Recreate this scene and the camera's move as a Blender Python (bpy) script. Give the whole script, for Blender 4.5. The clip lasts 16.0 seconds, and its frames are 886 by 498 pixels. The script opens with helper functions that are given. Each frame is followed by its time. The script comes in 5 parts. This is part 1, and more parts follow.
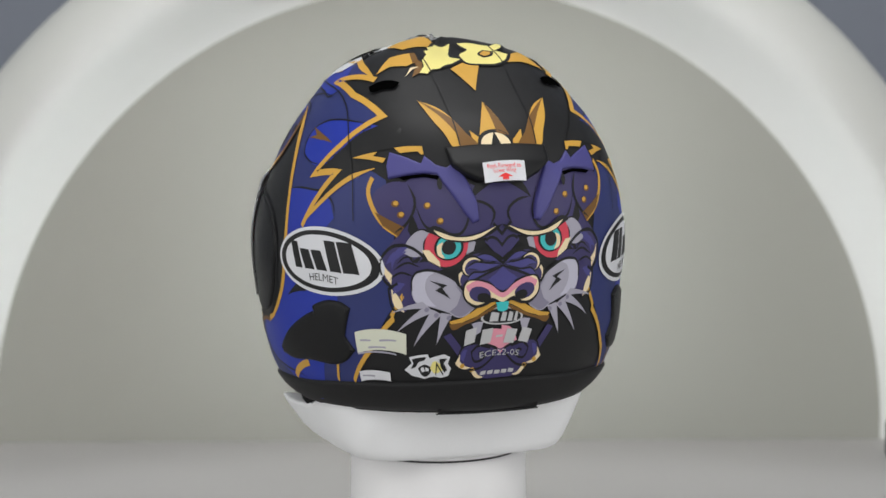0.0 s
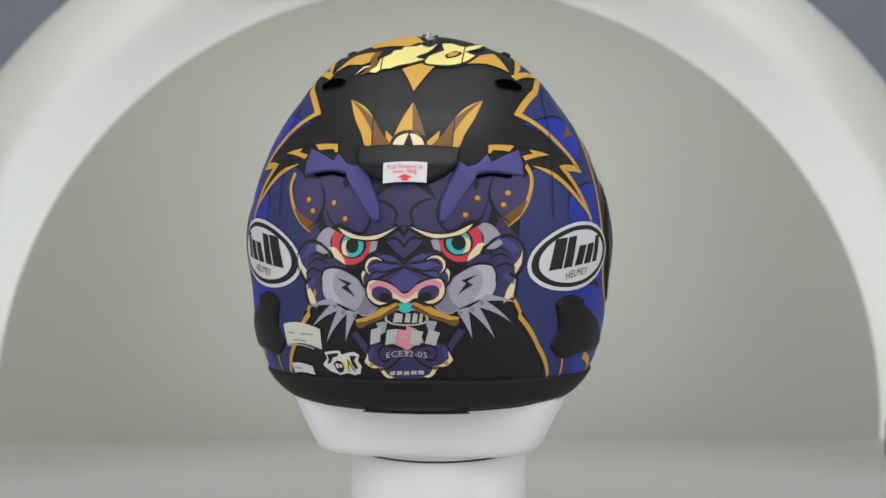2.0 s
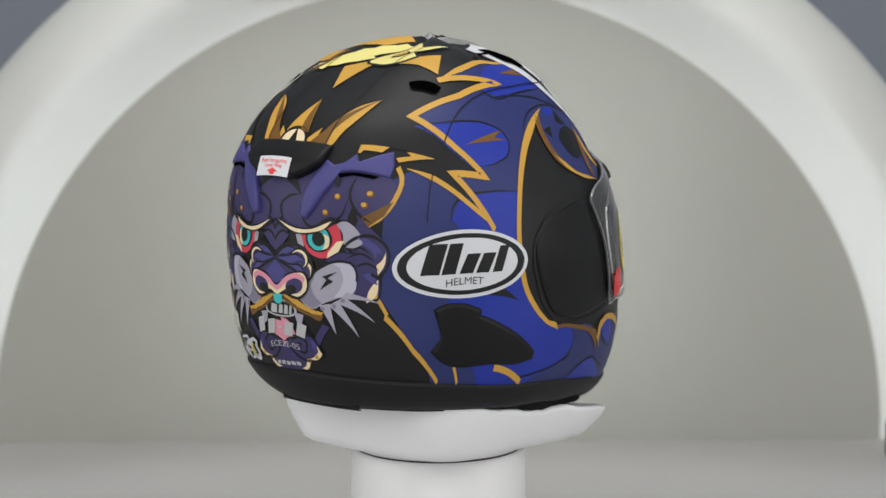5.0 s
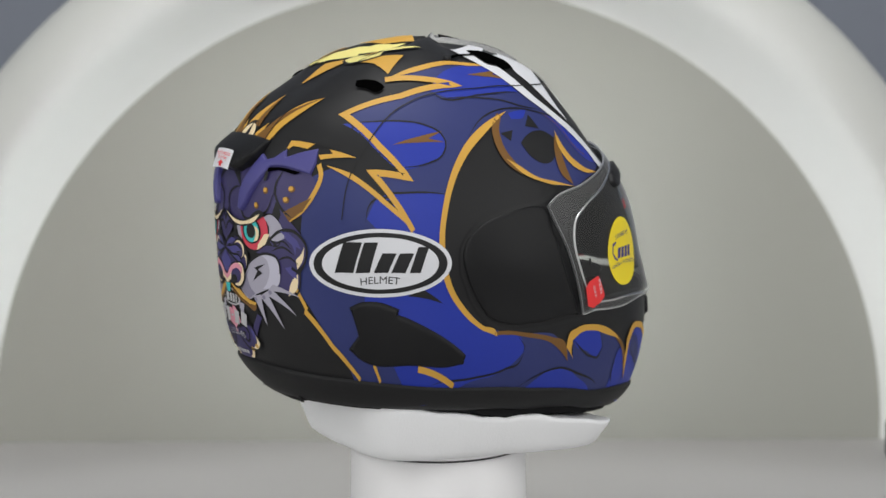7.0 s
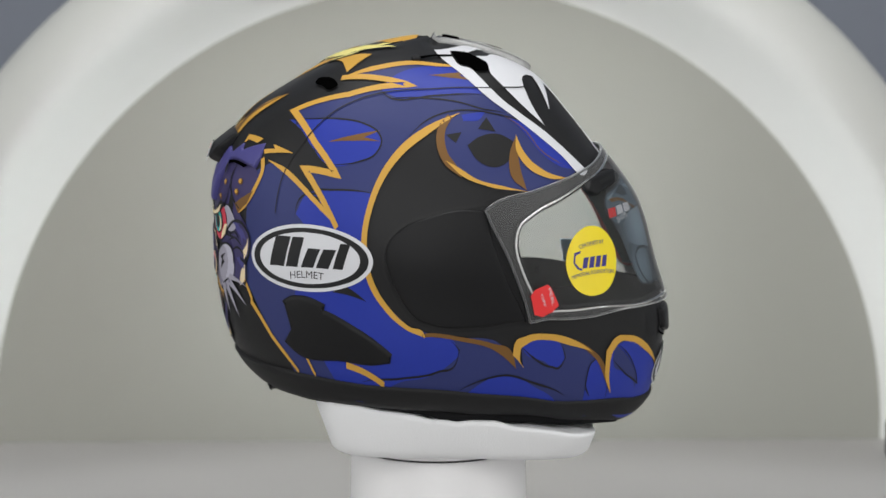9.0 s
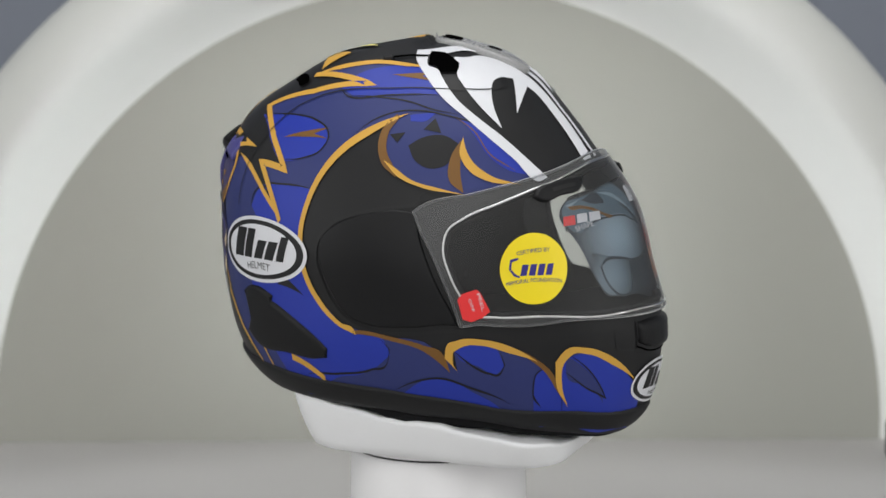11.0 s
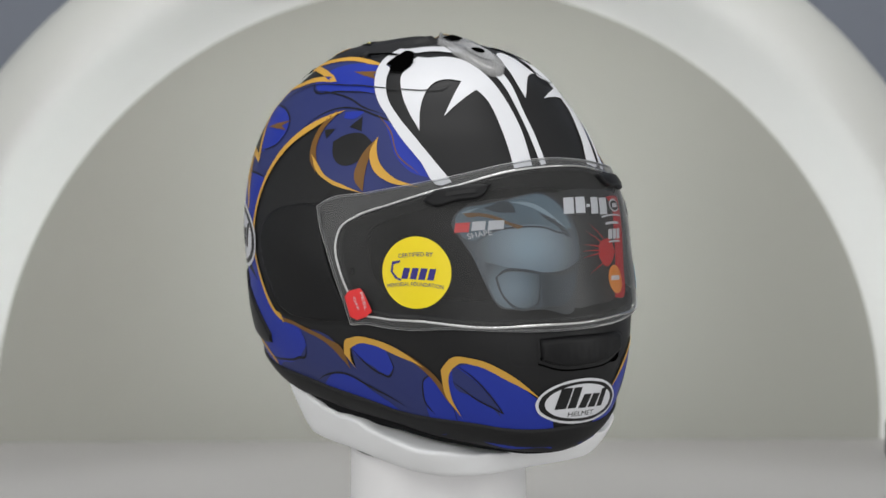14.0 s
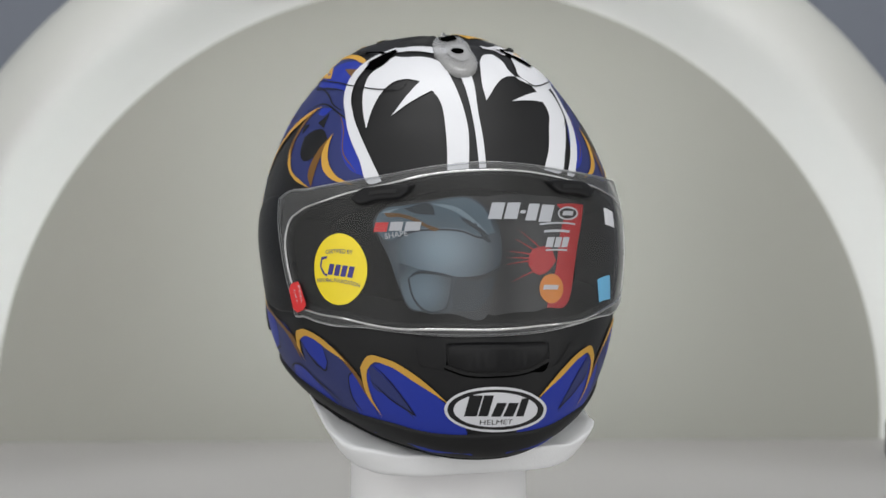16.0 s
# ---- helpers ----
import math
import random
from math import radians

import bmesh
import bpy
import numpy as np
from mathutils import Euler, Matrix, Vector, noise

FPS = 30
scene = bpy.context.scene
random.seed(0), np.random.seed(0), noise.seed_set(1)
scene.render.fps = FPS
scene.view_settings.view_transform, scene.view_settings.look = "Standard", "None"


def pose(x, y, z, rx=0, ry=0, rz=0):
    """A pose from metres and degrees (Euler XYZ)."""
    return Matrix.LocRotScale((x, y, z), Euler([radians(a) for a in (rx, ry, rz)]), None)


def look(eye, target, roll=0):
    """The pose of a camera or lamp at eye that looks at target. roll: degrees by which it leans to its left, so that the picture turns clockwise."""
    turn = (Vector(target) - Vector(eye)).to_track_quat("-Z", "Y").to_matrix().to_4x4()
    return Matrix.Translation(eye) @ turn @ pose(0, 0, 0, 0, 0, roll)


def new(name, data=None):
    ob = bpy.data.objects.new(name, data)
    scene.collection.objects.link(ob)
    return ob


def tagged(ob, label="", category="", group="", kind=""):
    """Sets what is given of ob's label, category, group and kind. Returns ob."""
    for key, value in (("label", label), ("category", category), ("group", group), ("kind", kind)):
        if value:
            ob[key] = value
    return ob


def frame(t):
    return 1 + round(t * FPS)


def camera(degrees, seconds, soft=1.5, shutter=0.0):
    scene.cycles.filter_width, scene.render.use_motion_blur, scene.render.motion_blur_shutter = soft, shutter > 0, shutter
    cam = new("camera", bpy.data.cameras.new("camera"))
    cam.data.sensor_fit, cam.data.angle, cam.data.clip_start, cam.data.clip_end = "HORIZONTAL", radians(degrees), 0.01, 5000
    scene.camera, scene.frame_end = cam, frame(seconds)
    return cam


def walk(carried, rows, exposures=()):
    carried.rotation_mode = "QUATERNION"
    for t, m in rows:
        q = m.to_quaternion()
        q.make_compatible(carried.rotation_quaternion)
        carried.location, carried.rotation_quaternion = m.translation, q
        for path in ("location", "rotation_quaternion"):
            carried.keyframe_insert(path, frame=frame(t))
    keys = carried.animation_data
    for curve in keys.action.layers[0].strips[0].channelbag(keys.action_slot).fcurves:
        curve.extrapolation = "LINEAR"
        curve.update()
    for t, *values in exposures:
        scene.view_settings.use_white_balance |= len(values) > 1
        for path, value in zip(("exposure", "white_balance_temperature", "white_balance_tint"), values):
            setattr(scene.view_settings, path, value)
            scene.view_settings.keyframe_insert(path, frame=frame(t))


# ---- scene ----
from mathutils import geometry

# ---------- camera ----------
cam = camera(20.57, 16.0, soft=1.5)
EYE = Vector((0.0, -1.72, 0.53))
VIEW = look(EYE, EYE + Vector((0.0023, 0.9900, -0.1406)), -0.2)
cam.data.dof.use_dof, cam.data.dof.focus_distance, cam.data.dof.aperture_fstop = True, 1.62, 8.0
walk(cam, [(0, VIEW), (16, VIEW)])

# ---------- light ----------
world = bpy.data.worlds.new("booth_world")
scene.world = world
world.use_nodes = True
world.node_tree.nodes["Background"].inputs[0].default_value = (0.9, 0.95, 1.0, 1)
world.node_tree.nodes["Background"].inputs[1].default_value = 0.05


def unseen_lamp(name, at, aim, w, h, watts, colour=(1, 1, 1)):
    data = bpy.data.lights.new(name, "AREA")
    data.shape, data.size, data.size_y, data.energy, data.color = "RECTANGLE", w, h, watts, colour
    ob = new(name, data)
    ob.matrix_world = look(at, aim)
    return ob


# no lamp is in view; these area lamps are added to light the scene
unseen_lamp("unseen_side_lamp", (-0.92, -0.45, 0.55), (0, 0.1, 0.25), 0.7, 0.9, 2.9)
unseen_lamp("unseen_side_lamp", (0.92, -0.45, 0.55), (0, 0.1, 0.25), 0.7, 0.9, 2.9)
unseen_lamp("unseen_top_lamp", (0, -0.05, 1.40), (0, 0.38, 0.30), 0.9, 0.7, 9.5)
unseen_lamp("unseen_front_lamp", (0, -2.2, 0.50), (0, 0, 0.20), 1.5, 0.9, 9.0)
unseen_lamp("unseen_front_high_lamp", (0, -1.30, 0.98), (0, 0, 0.20), 1.6, 0.6, 6.0)
# low pair added to brighten the arch's inner rims from across
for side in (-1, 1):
    strip = unseen_lamp("unseen_strip_lamp", (0.62 * side, 0.42, 0.24), (-0.46 * side, 0.60, 0.20), 0.10, 0.36, 0.8, (0.93, 0.96, 1))
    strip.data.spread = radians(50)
scene.view_settings.exposure = -0.24


# ---------- materials ----------
def material(name, colour, rough=0.5, metal=0.0, vary=0.06, scale=60.0, bump=0.0, bump_scale=400.0, spec=0.5, coat=0.0, rough_vary=0.08):
    """Paint or plastic with a broad and a fine unevenness of colour and gloss and a fine relief."""
    m = bpy.data.materials.new(name)
    m.use_nodes = True
    n, l = m.node_tree.nodes, m.node_tree.links
    b = n["Principled BSDF"]
    b.inputs["Metallic"].default_value = metal
    b.inputs["Specular IOR Level"].default_value = spec
    b.inputs["Coat Weight"].default_value = coat
    co = n.new("ShaderNodeTexCoord")
    broad, fine = n.new("ShaderNodeTexNoise"), n.new("ShaderNodeTexNoise")
    broad.inputs["Scale"].default_value, fine.inputs["Scale"].default_value = scale * 0.25, scale * 6
    broad.inputs["Detail"].default_value, fine.inputs["Detail"].default_value = 3, 4
    for t in (broad, fine):
        l.new(co.outputs["Object"], t.inputs["Vector"])
    add = n.new("ShaderNodeMath")
    l.new(broad.outputs["Fac"], add.inputs[0]), l.new(fine.outputs["Fac"], add.inputs[1])
    half = n.new("ShaderNodeMath")
    half.operation, half.inputs[1].default_value = "MULTIPLY", 0.5
    l.new(add.outputs[0], half.inputs[0])
    mix = n.new("ShaderNodeMix")
    mix.data_type = "RGBA"
    mix.inputs["A"].default_value = (*[max(0, c * (1 - vary)) for c in colour], 1)
    mix.inputs["B"].default_value = (*[min(1, c * (1 + vary)) for c in colour], 1)
    l.new(half.outputs[0], mix.inputs["Factor"])
    l.new(mix.outputs["Result"], b.inputs["Base Color"])
    gloss = n.new("ShaderNodeMapRange")
    gloss.inputs["To Min"].default_value, gloss.inputs["To Max"].default_value = max(0.02, rough - rough_vary), min(1, rough + rough_vary)
    l.new(half.outputs[0], gloss.inputs["Value"]), l.new(gloss.outputs["Result"], b.inputs["Roughness"])
    if bump:
        relief, bn = n.new("ShaderNodeTexNoise"), n.new("ShaderNodeBump")
        relief.inputs["Scale"].default_value, bn.inputs["Strength"].default_value, bn.inputs["Distance"].default_value = bump_scale, bump, 0.001
        l.new(co.outputs["Object"], relief.inputs["Vector"]), l.new(relief.outputs["Fac"], bn.inputs["Height"])
        l.new(bn.outputs["Normal"], b.inputs["Normal"])
    return m


def srgb(r, g, b):
    return tuple((c / 255 / 12.92) if c < 10 else ((c / 255 + 0.055) / 1.055) ** 2.4 for c in (r, g, b))


def clear_film(name, tint, ior, rough, veil=0.0):
    """Thin clear plastic: it lets light straight through and mirrors by its Fresnel gloss; veil: a share of white
    scatter for milkiness and painted-in soft reflections.
    """
    m = bpy.data.materials.new(name)
    m.use_nodes = True
    n, l = m.node_tree.nodes, m.node_tree.links
    n.remove(n["Principled BSDF"])
    t, g, f, mix = n.new("ShaderNodeBsdfTransparent"), n.new("ShaderNodeBsdfGlossy"), n.new("ShaderNodeFresnel"), n.new("ShaderNodeMixShader")
    t.inputs[0].default_value, g.inputs["Roughness"].default_value, f.inputs[0].default_value = (*tint, 1), rough, ior
    d, mix2, speck, ramp = n.new("ShaderNodeBsdfDiffuse"), n.new("ShaderNodeMixShader"), n.new("ShaderNodeTexNoise"), n.new("ShaderNodeMapRange")
    d.inputs[0].default_value = (0.8, 0.8, 0.8, 1)
    speck.inputs["Scale"].default_value = 45
    ramp.inputs["To Min"].default_value, ramp.inputs["To Max"].default_value = veil * 0.6, veil * 1.4
    l.new(speck.outputs["Fac"], ramp.inputs["Value"]), l.new(ramp.outputs["Result"], mix2.inputs[0])
    l.new(t.outputs[0], mix2.inputs[1]), l.new(d.outputs[0], mix2.inputs[2])
    l.new(f.outputs[0], mix.inputs[0]), l.new(mix2.outputs[0], mix.inputs[1]), l.new(g.outputs[0], mix.inputs[2])
    l.new(mix.outputs[0], n["Material Output"].inputs["Surface"])
    return m


def printed_shade(name, middle, reach, light, dark):
    """Ink that fades from a light middle to a dark rim, as in an airbrushed picture."""
    m = material(name, light, 0.35, vary=0.1, scale=70)
    n, l = m.node_tree.nodes, m.node_tree.links
    co, far, ramp, mix = n.new("ShaderNodeTexCoord"), n.new("ShaderNodeVectorMath"), n.new("ShaderNodeMapRange"), n.new("ShaderNodeMix")
    far.operation, far.inputs[1].default_value = "DISTANCE", middle
    ramp.interpolation_type, ramp.inputs["From Max"].default_value = "SMOOTHSTEP", reach
    mix.data_type, mix.inputs["A"].default_value, mix.inputs["B"].default_value = "RGBA", (*light, 1), (*dark, 1)
    l.new(co.outputs["Object"], far.inputs[0]), l.new(far.outputs["Value"], ramp.inputs["Value"])
    l.new(ramp.outputs["Result"], mix.inputs["Factor"]), l.new(mix.outputs["Result"], n["Principled BSDF"].inputs["Base Color"])
    return m


WALL = material("warm_grey_wall", srgb(154, 154, 146), 0.9, vary=0.03, scale=8, bump=0.05, bump_scale=120)
PANEL = material("blue_grey_panel", srgb(112, 117, 128), 0.8, vary=0.04, scale=10)
ARCH = material("white_satin_arch", srgb(206, 207, 203), 0.5, vary=0.03, scale=12)
FLOOR = material("white_table", srgb(166, 164, 162), 0.5, vary=0.03, scale=10)
PEDESTAL = material("white_acrylic", srgb(242, 241, 242), 0.35, vary=0.02)
CLOTH = material("white_cloth", srgb(249, 250, 252), 0.95, vary=0.03, scale=90, bump=0.25, bump_scale=900)
BLACK = material("matt_black_paint", (0.0135, 0.0135, 0.0145), 0.48, vary=0.15, bump=0.02, bump_scale=1500, spec=0.28)
TRIM = material("black_rubber_trim", (0.010, 0.010, 0.011), 0.62, vary=0.2, bump=0.02, bump_scale=900, spec=0.35)
POD = material("satin_black_plastic", (0.010, 0.010, 0.011), 0.45, vary=0.15, bump=0.05, bump_scale=1800, spec=0.22)
LINER = material("black_lining_cloth", (0.012, 0.012, 0.013), 0.95, vary=0.3, spec=0.1)
NAVY = material("navy_paint", srgb(43, 52, 108), 0.5, vary=0.1, spec=0.4)
BLUE = material("royal_blue_paint", srgb(31, 52, 160), 0.48, vary=0.1, spec=0.4)
GOLD = material("gold_paint", srgb(208, 160, 66), 0.5, vary=0.08, spec=0.4)
BRONZE = material("dark_gold_paint", srgb(118, 82, 34), 0.5, vary=0.1, spec=0.4)
INK = material("black_ink", (0.007, 0.007, 0.008), 0.5, vary=0.1, spec=0.4)
WHITE = material("white_paint", srgb(222, 223, 228), 0.45, vary=0.03)
CREAM = material("cream_paint", srgb(240, 220, 180), 0.5, vary=0.04)
YELLOWISH = material("pale_yellow_paint", srgb(240, 228, 140), 0.5, vary=0.04)
PURPLE = material("dusky_purple_paint", srgb(56, 49, 98), 0.5, vary=0.1)
VIOLET = material("light_violet_paint", srgb(70, 67, 132), 0.5, vary=0.08)
# flat near-black that puts the shade inside openings into the colour
HOLE_SHADE = material("opening_shade", (0.0015, 0.0015, 0.0015), 1.0, spec=0.0, rough_vary=0.0)
PEWTER = material("pewter_grey_paint", srgb(134, 130, 150), 0.5, vary=0.05)
PALE = material("pale_lilac_paint", srgb(192, 190, 206), 0.5, vary=0.05)
GREY = material("light_grey_paint", srgb(168, 165, 180), 0.5, vary=0.05)
PINK = material("pink_paint", srgb(226, 150, 168), 0.5, vary=0.05)
RED = material("red_paint", srgb(214, 62, 82), 0.5, vary=0.05)
TEAL = material("teal_paint", srgb(58, 190, 192), 0.5, vary=0.05)
YELLOW = material("yellow_sticker", srgb(250, 225, 30), 0.35, vary=0.03)
STICKER_INK = material("blue_sticker_ink", srgb(50, 44, 130), 0.4)
TAG_RED = material("red_sticker", srgb(238, 50, 52), 0.4, vary=0.04)
LABEL = material("paper_label", srgb(216, 218, 200), 0.6, vary=0.03)
SILVER = material("silver_print", srgb(190, 190, 192), 0.4, vary=0.05)
STEEL = material("steel_blue_print", srgb(88, 108, 122), 0.4, vary=0.35, scale=70)
STEEL_LIGHT = material("pale_steel_print", srgb(140, 160, 172), 0.4, vary=0.2, scale=70)
STEEL_DARK = material("dark_steel_print", srgb(40, 52, 62), 0.4, vary=0.3, scale=70)
CARD_BLACK = material("black_card", (0.012, 0.012, 0.014), 0.4, vary=0.3)
CARD_RED = material("red_print", srgb(200, 26, 32), 0.4, vary=0.15)
CARD_ORANGE = material("orange_print", srgb(240, 150, 50), 0.4)
CARD_BLUE = material("sky_blue_sticker", srgb(110, 180, 220), 0.4)
# the veil share also puts soft reflections into these films' colour
VISOR = clear_film("clear_visor", (0.90, 0.91, 0.92), 1.28, 0.35, 0.034)
MILKY = clear_film("milky_film", (0.86, 0.87, 0.88), 1.32, 0.35, 0.075)
# mostly white scatter, so the edge's highlight is in its colour
EDGE_HIGHLIGHT = clear_film("visor_edge_highlight", (0.8, 0.8, 0.8), 1.5, 0.08, 0.75)
DUCT = clear_film("clear_duct_plastic", (0.92, 0.93, 0.94), 1.6, 0.22, 0.36)


# ---------- mesh helpers ----------
def mesh_of(name, verts, faces, mat, smooth=True):
    me = bpy.data.meshes.new(name)
    me.from_pydata([tuple(v) for v in verts], [], [tuple(f) for f in faces])
    me.materials.append(mat)
    me.update()
    if smooth:
        me.polygons.foreach_set("use_smooth", [True] * len(me.polygons))
    return me


def child(name, me, parent, label=""):
    ob = new(name, me)
    ob.parent = parent
    return tagged(ob, label) if label else ob


def lathe(profile, segs=64):
    """Verts and faces of a profile (radius, height) turned round z."""
    verts, faces = [], []
    for r, z in profile:
        for k in range(segs):
            a = 2 * math.pi * k / segs
            verts.append((r * math.cos(a), r * math.sin(a), z))
    for i in range(len(profile) - 1):
        for k in range(segs):
            a, b = i * segs + k, i * segs + (k + 1) % segs
            faces.append((a, b, b + segs, a + segs))
    faces.append(tuple(range((len(profile) - 1) * segs, len(profile) * segs)))
    return verts, faces


def box(name, lo, hi, mat, bevel=0.0, kind="structure", label=""):
    bm = bmesh.new()
    bmesh.ops.create_cube(bm, size=1)
    for v in bm.verts:
        v.co = [l + (c + 0.5) * (h - l) for c, l, h in zip(v.co, lo, hi)]
    if bevel:
        bmesh.ops.bevel(bm, geom=bm.edges[:], offset=bevel, segments=2, affect="EDGES")
    me = bpy.data.meshes.new(name)
    bm.to_mesh(me), bm.free()
    me.materials.append(mat)
    return tagged(new(name, me), label, kind=kind)


# ---------- the booth ----------
BACK, PANEL_Y, ARCH_Z, ARCH_R = 0.657, 0.642, 0.012, 0.4955
tagged(box("floor", (-1.2, -2.6, -0.04), (1.2, BACK, 0), FLOOR), "smooth white table top of the photo booth")
tagged(box("wall_back", (-1.2, BACK, -0.04), (1.2, BACK + 0.03, 1.5), WALL), "warm grey plain back wall behind the arch")
# walls and ceiling out of view, added to enclose the lamps
tagged(box("wall_unseen_a", (-1.23, -2.6, -0.04), (-1.2, BACK + 0.03, 1.5), ARCH), "unseen white side wall added to close the booth round the lamps")
tagged(box("wall_unseen_b", (1.2, -2.6, -0.04), (1.23, BACK + 0.03, 1.5), ARCH), "unseen white side wall added to close the booth round the lamps")
tagged(box("wall_unseen_front", (-1.23, -2.63, -0.04), (1.23, -2.6, 1.5), WALL), "unseen grey wall added behind the camera")
tagged(box("ceiling", (-1.23, -2.63, 1.5), (1.23, BACK + 0.03, 1.53), ARCH), "unseen white ceiling added over the lamps")


def arch_panel():
    """The blue-grey wall round the arch, with a half-round opening through it."""
    r, n, d = ARCH_R + 0.004, 48, 0.012
    ring = [(r * math.cos(math.pi * k / n), ARCH_Z + r * math.sin(math.pi * k / n)) for k in range(n + 1)]
    ring = [(r, 0.0)] + ring + [(-r, 0.0)]
    outer = [(1.2, 0.0), (1.2, 1.5), (-1.2, 1.5), (-1.2, 0.0)]
    pts = outer + ring[::-1]
    tris = geometry.delaunay_2d_cdt([Vector(p) for p in pts], [], [list(range(len(pts)))], 1, 1e-6)
    v2, f2 = tris[0], tris[2]
    verts = [(x, PANEL_Y, z) for x, z in v2] + [(x, PANEL_Y + d, z) for x, z in v2]
    faces = [tuple(f) for f in f2] + [tuple(i + len(v2) for i in reversed(f)) for f in f2]
    ob = new("wall_arch", mesh_of("wall_arch", verts, faces, PANEL, False))
    tagged(ob, "blue-grey panel with a half-round opening", kind="structure")


def arch_ring():
    """A broad white half-round arch: rounded at its outer edge, running out softly into the wall within."""
    path = [(ARCH_R, 0.0)] + [(ARCH_R * math.cos(math.pi * k / 90), ARCH_Z + ARCH_R * math.sin(math.pi * k / 90)) for k in range(91)] + [(-ARCH_R, 0.0)]

    def swell(r):
        if r < 0.004:
            s = max(0.0, (r + 0.060) / 0.064)
            return BACK + 0.0005 - 0.044 * s * s * (3 - 2 * s)
        s = max(0.0, (r - 0.004) / 0.058)
        return BACK + 0.0005 - 0.044 * math.sqrt(max(0.0, 1 - s * s))
    rows = [-0.060 + 0.122 * k / 36 for k in range(37)]
    profile = [(r, swell(r)) for r in rows] + [(0.062, BACK + 0.012), (-0.060, BACK + 0.012)]
    verts, faces, m = [], [], len(profile)
    for i, (x, z) in enumerate(path):
        a = math.pi * max(0, min(90, i - 1)) / 90
        for r, y in profile:
            verts.append((x + r * math.cos(a), y, z + r * math.sin(a)))
    for i in range(len(path) - 1):
        for k in range(m):
            a, b = i * m + k, i * m + (k + 1) % m
            faces.append((a, b, b + m, a + m))
    tagged(new("arch", mesh_of("arch", verts, faces, ARCH)), "broad white rounded arch round the grey wall", "arch")


arch_panel()
arch_ring()
tagged(box("hinge", (0.431, 0.560, 0.0), (0.442, 0.585, 0.036), POD, 0.002, "", "small dark metal hinge at the foot of the arch"), category="hinge")


# ---------- pedestal ----------
def pedestal():
    base = new("pedestal")
    tagged(base, "round white pedestal with a dark seam under its turning top", "pedestal")
    v, f = lathe([(0.0, 0.0), (0.0635, 0.0), (0.0650, 0.002), (0.0628, 0.142), (0.0612, 0.1437), (0.0, 0.1437)])
    child("column", mesh_of("column", v, f, PEDESTAL), base)
    # dark ring puts the gap's shade between column and disc
    v, f = lathe([(0.0, 0.1437), (0.0600, 0.1437), (0.0600, 0.1452), (0.0, 0.1452)])
    child("seam", mesh_of("seam", v, f, TRIM), base, "dark ring standing for the shaded gap under the turning disc")
    return base


pedestal()
TURN = 17.43
RATE = -11.619
plate = new("turntable")
v, f = lathe([(0.0, 0.1452), (0.0608, 0.1452), (0.0612, 0.1460), (0.0605, 0.149), (0.0, 0.149)])
child("disc", mesh_of("disc", v, f, PEDESTAL), plate)
tagged(plate, "white turning disc on the pedestal", "turntable")

# ---------- helmet ----------
TILT = radians(-5.5)
CORE = Vector((-0.005, 0.0, 0.295))
KNOTS = [radians(a) for a in [-60, -35, -15, 0, 15, 30, 45, 60, 75, 90]]
FRONT = [0.1826, 0.2030, 0.1891, 0.1666, 0.1550, 0.1413, 0.1375, 0.1403, 0.1373, 0.1345]
REAR = [0.1521, 0.1495, 0.1429, 0.1430, 0.1483, 0.1476, 0.1398, 0.1367, 0.1319, 0.1345]
SIDE = [0.1544, 0.1414, 0.1284, 0.1269, 0.1250, 0.1252, 0.1281, 0.1347, 0.1358, 0.1345]
N_FRONT, N_REAR, N_FRONT_TOP, N_REAR_TOP = 1.848, 1.991, 2.113, 2.319
OFF_X, OFF_Y, YAW = 0.0012, -0.0146, -0.0110


def knot_value(table, a):
    """A smooth curve through the table's values at the knots."""
    i = 0
    while i < len(KNOTS) - 2 and a > KNOTS[i + 1]:
        i += 1
    slope = lambda j: 0.0 if j == 9 else (table[min(j + 1, 9)] - table[max(j - 1, 0)]) / (KNOTS[min(j + 1, 9)] - KNOTS[max(j - 1, 0)])
    h = KNOTS[i + 1] - KNOTS[i]
    u = max(0.0, min(1.0, (a - KNOTS[i]) / h))
    return ((2 * u**3 - 3 * u**2 + 1) * table[i] + (u**3 - 2 * u**2 + u) * h * slope(i)
            + (3 * u**2 - 2 * u**3) * table[i + 1] + (u**3 - u**2) * h * slope(i + 1))


def shell_radius(side, ahead, up):
    """The shell's radius in a direction from its core."""
    flat = math.hypot(side, ahead) + 1e-9
    a = math.atan2(up, flat)
    hi = max(0.0, min(1.0, a / radians(40)))
    if ahead > 0:
        n, r = N_FRONT * (1 - hi) + hi * N_FRONT_TOP, knot_value(FRONT, a)
    else:
        n, r = N_REAR * (1 - hi) + hi * N_REAR_TOP, knot_value(REAR, a)
    return ((abs(ahead) / flat / r) ** n + (abs(side) / flat / knot_value(SIDE, a)) ** n) ** (-1 / n)


SPIN = Matrix.Rotation(TILT, 3, "X") @ Matrix.Rotation(-YAW, 3, "Z")
ORIGIN = CORE + Matrix.Rotation(TILT, 3, "X") @ (Matrix.Rotation(-YAW, 3, "Z") @ Vector((OFF_X, OFF_Y, 0)))


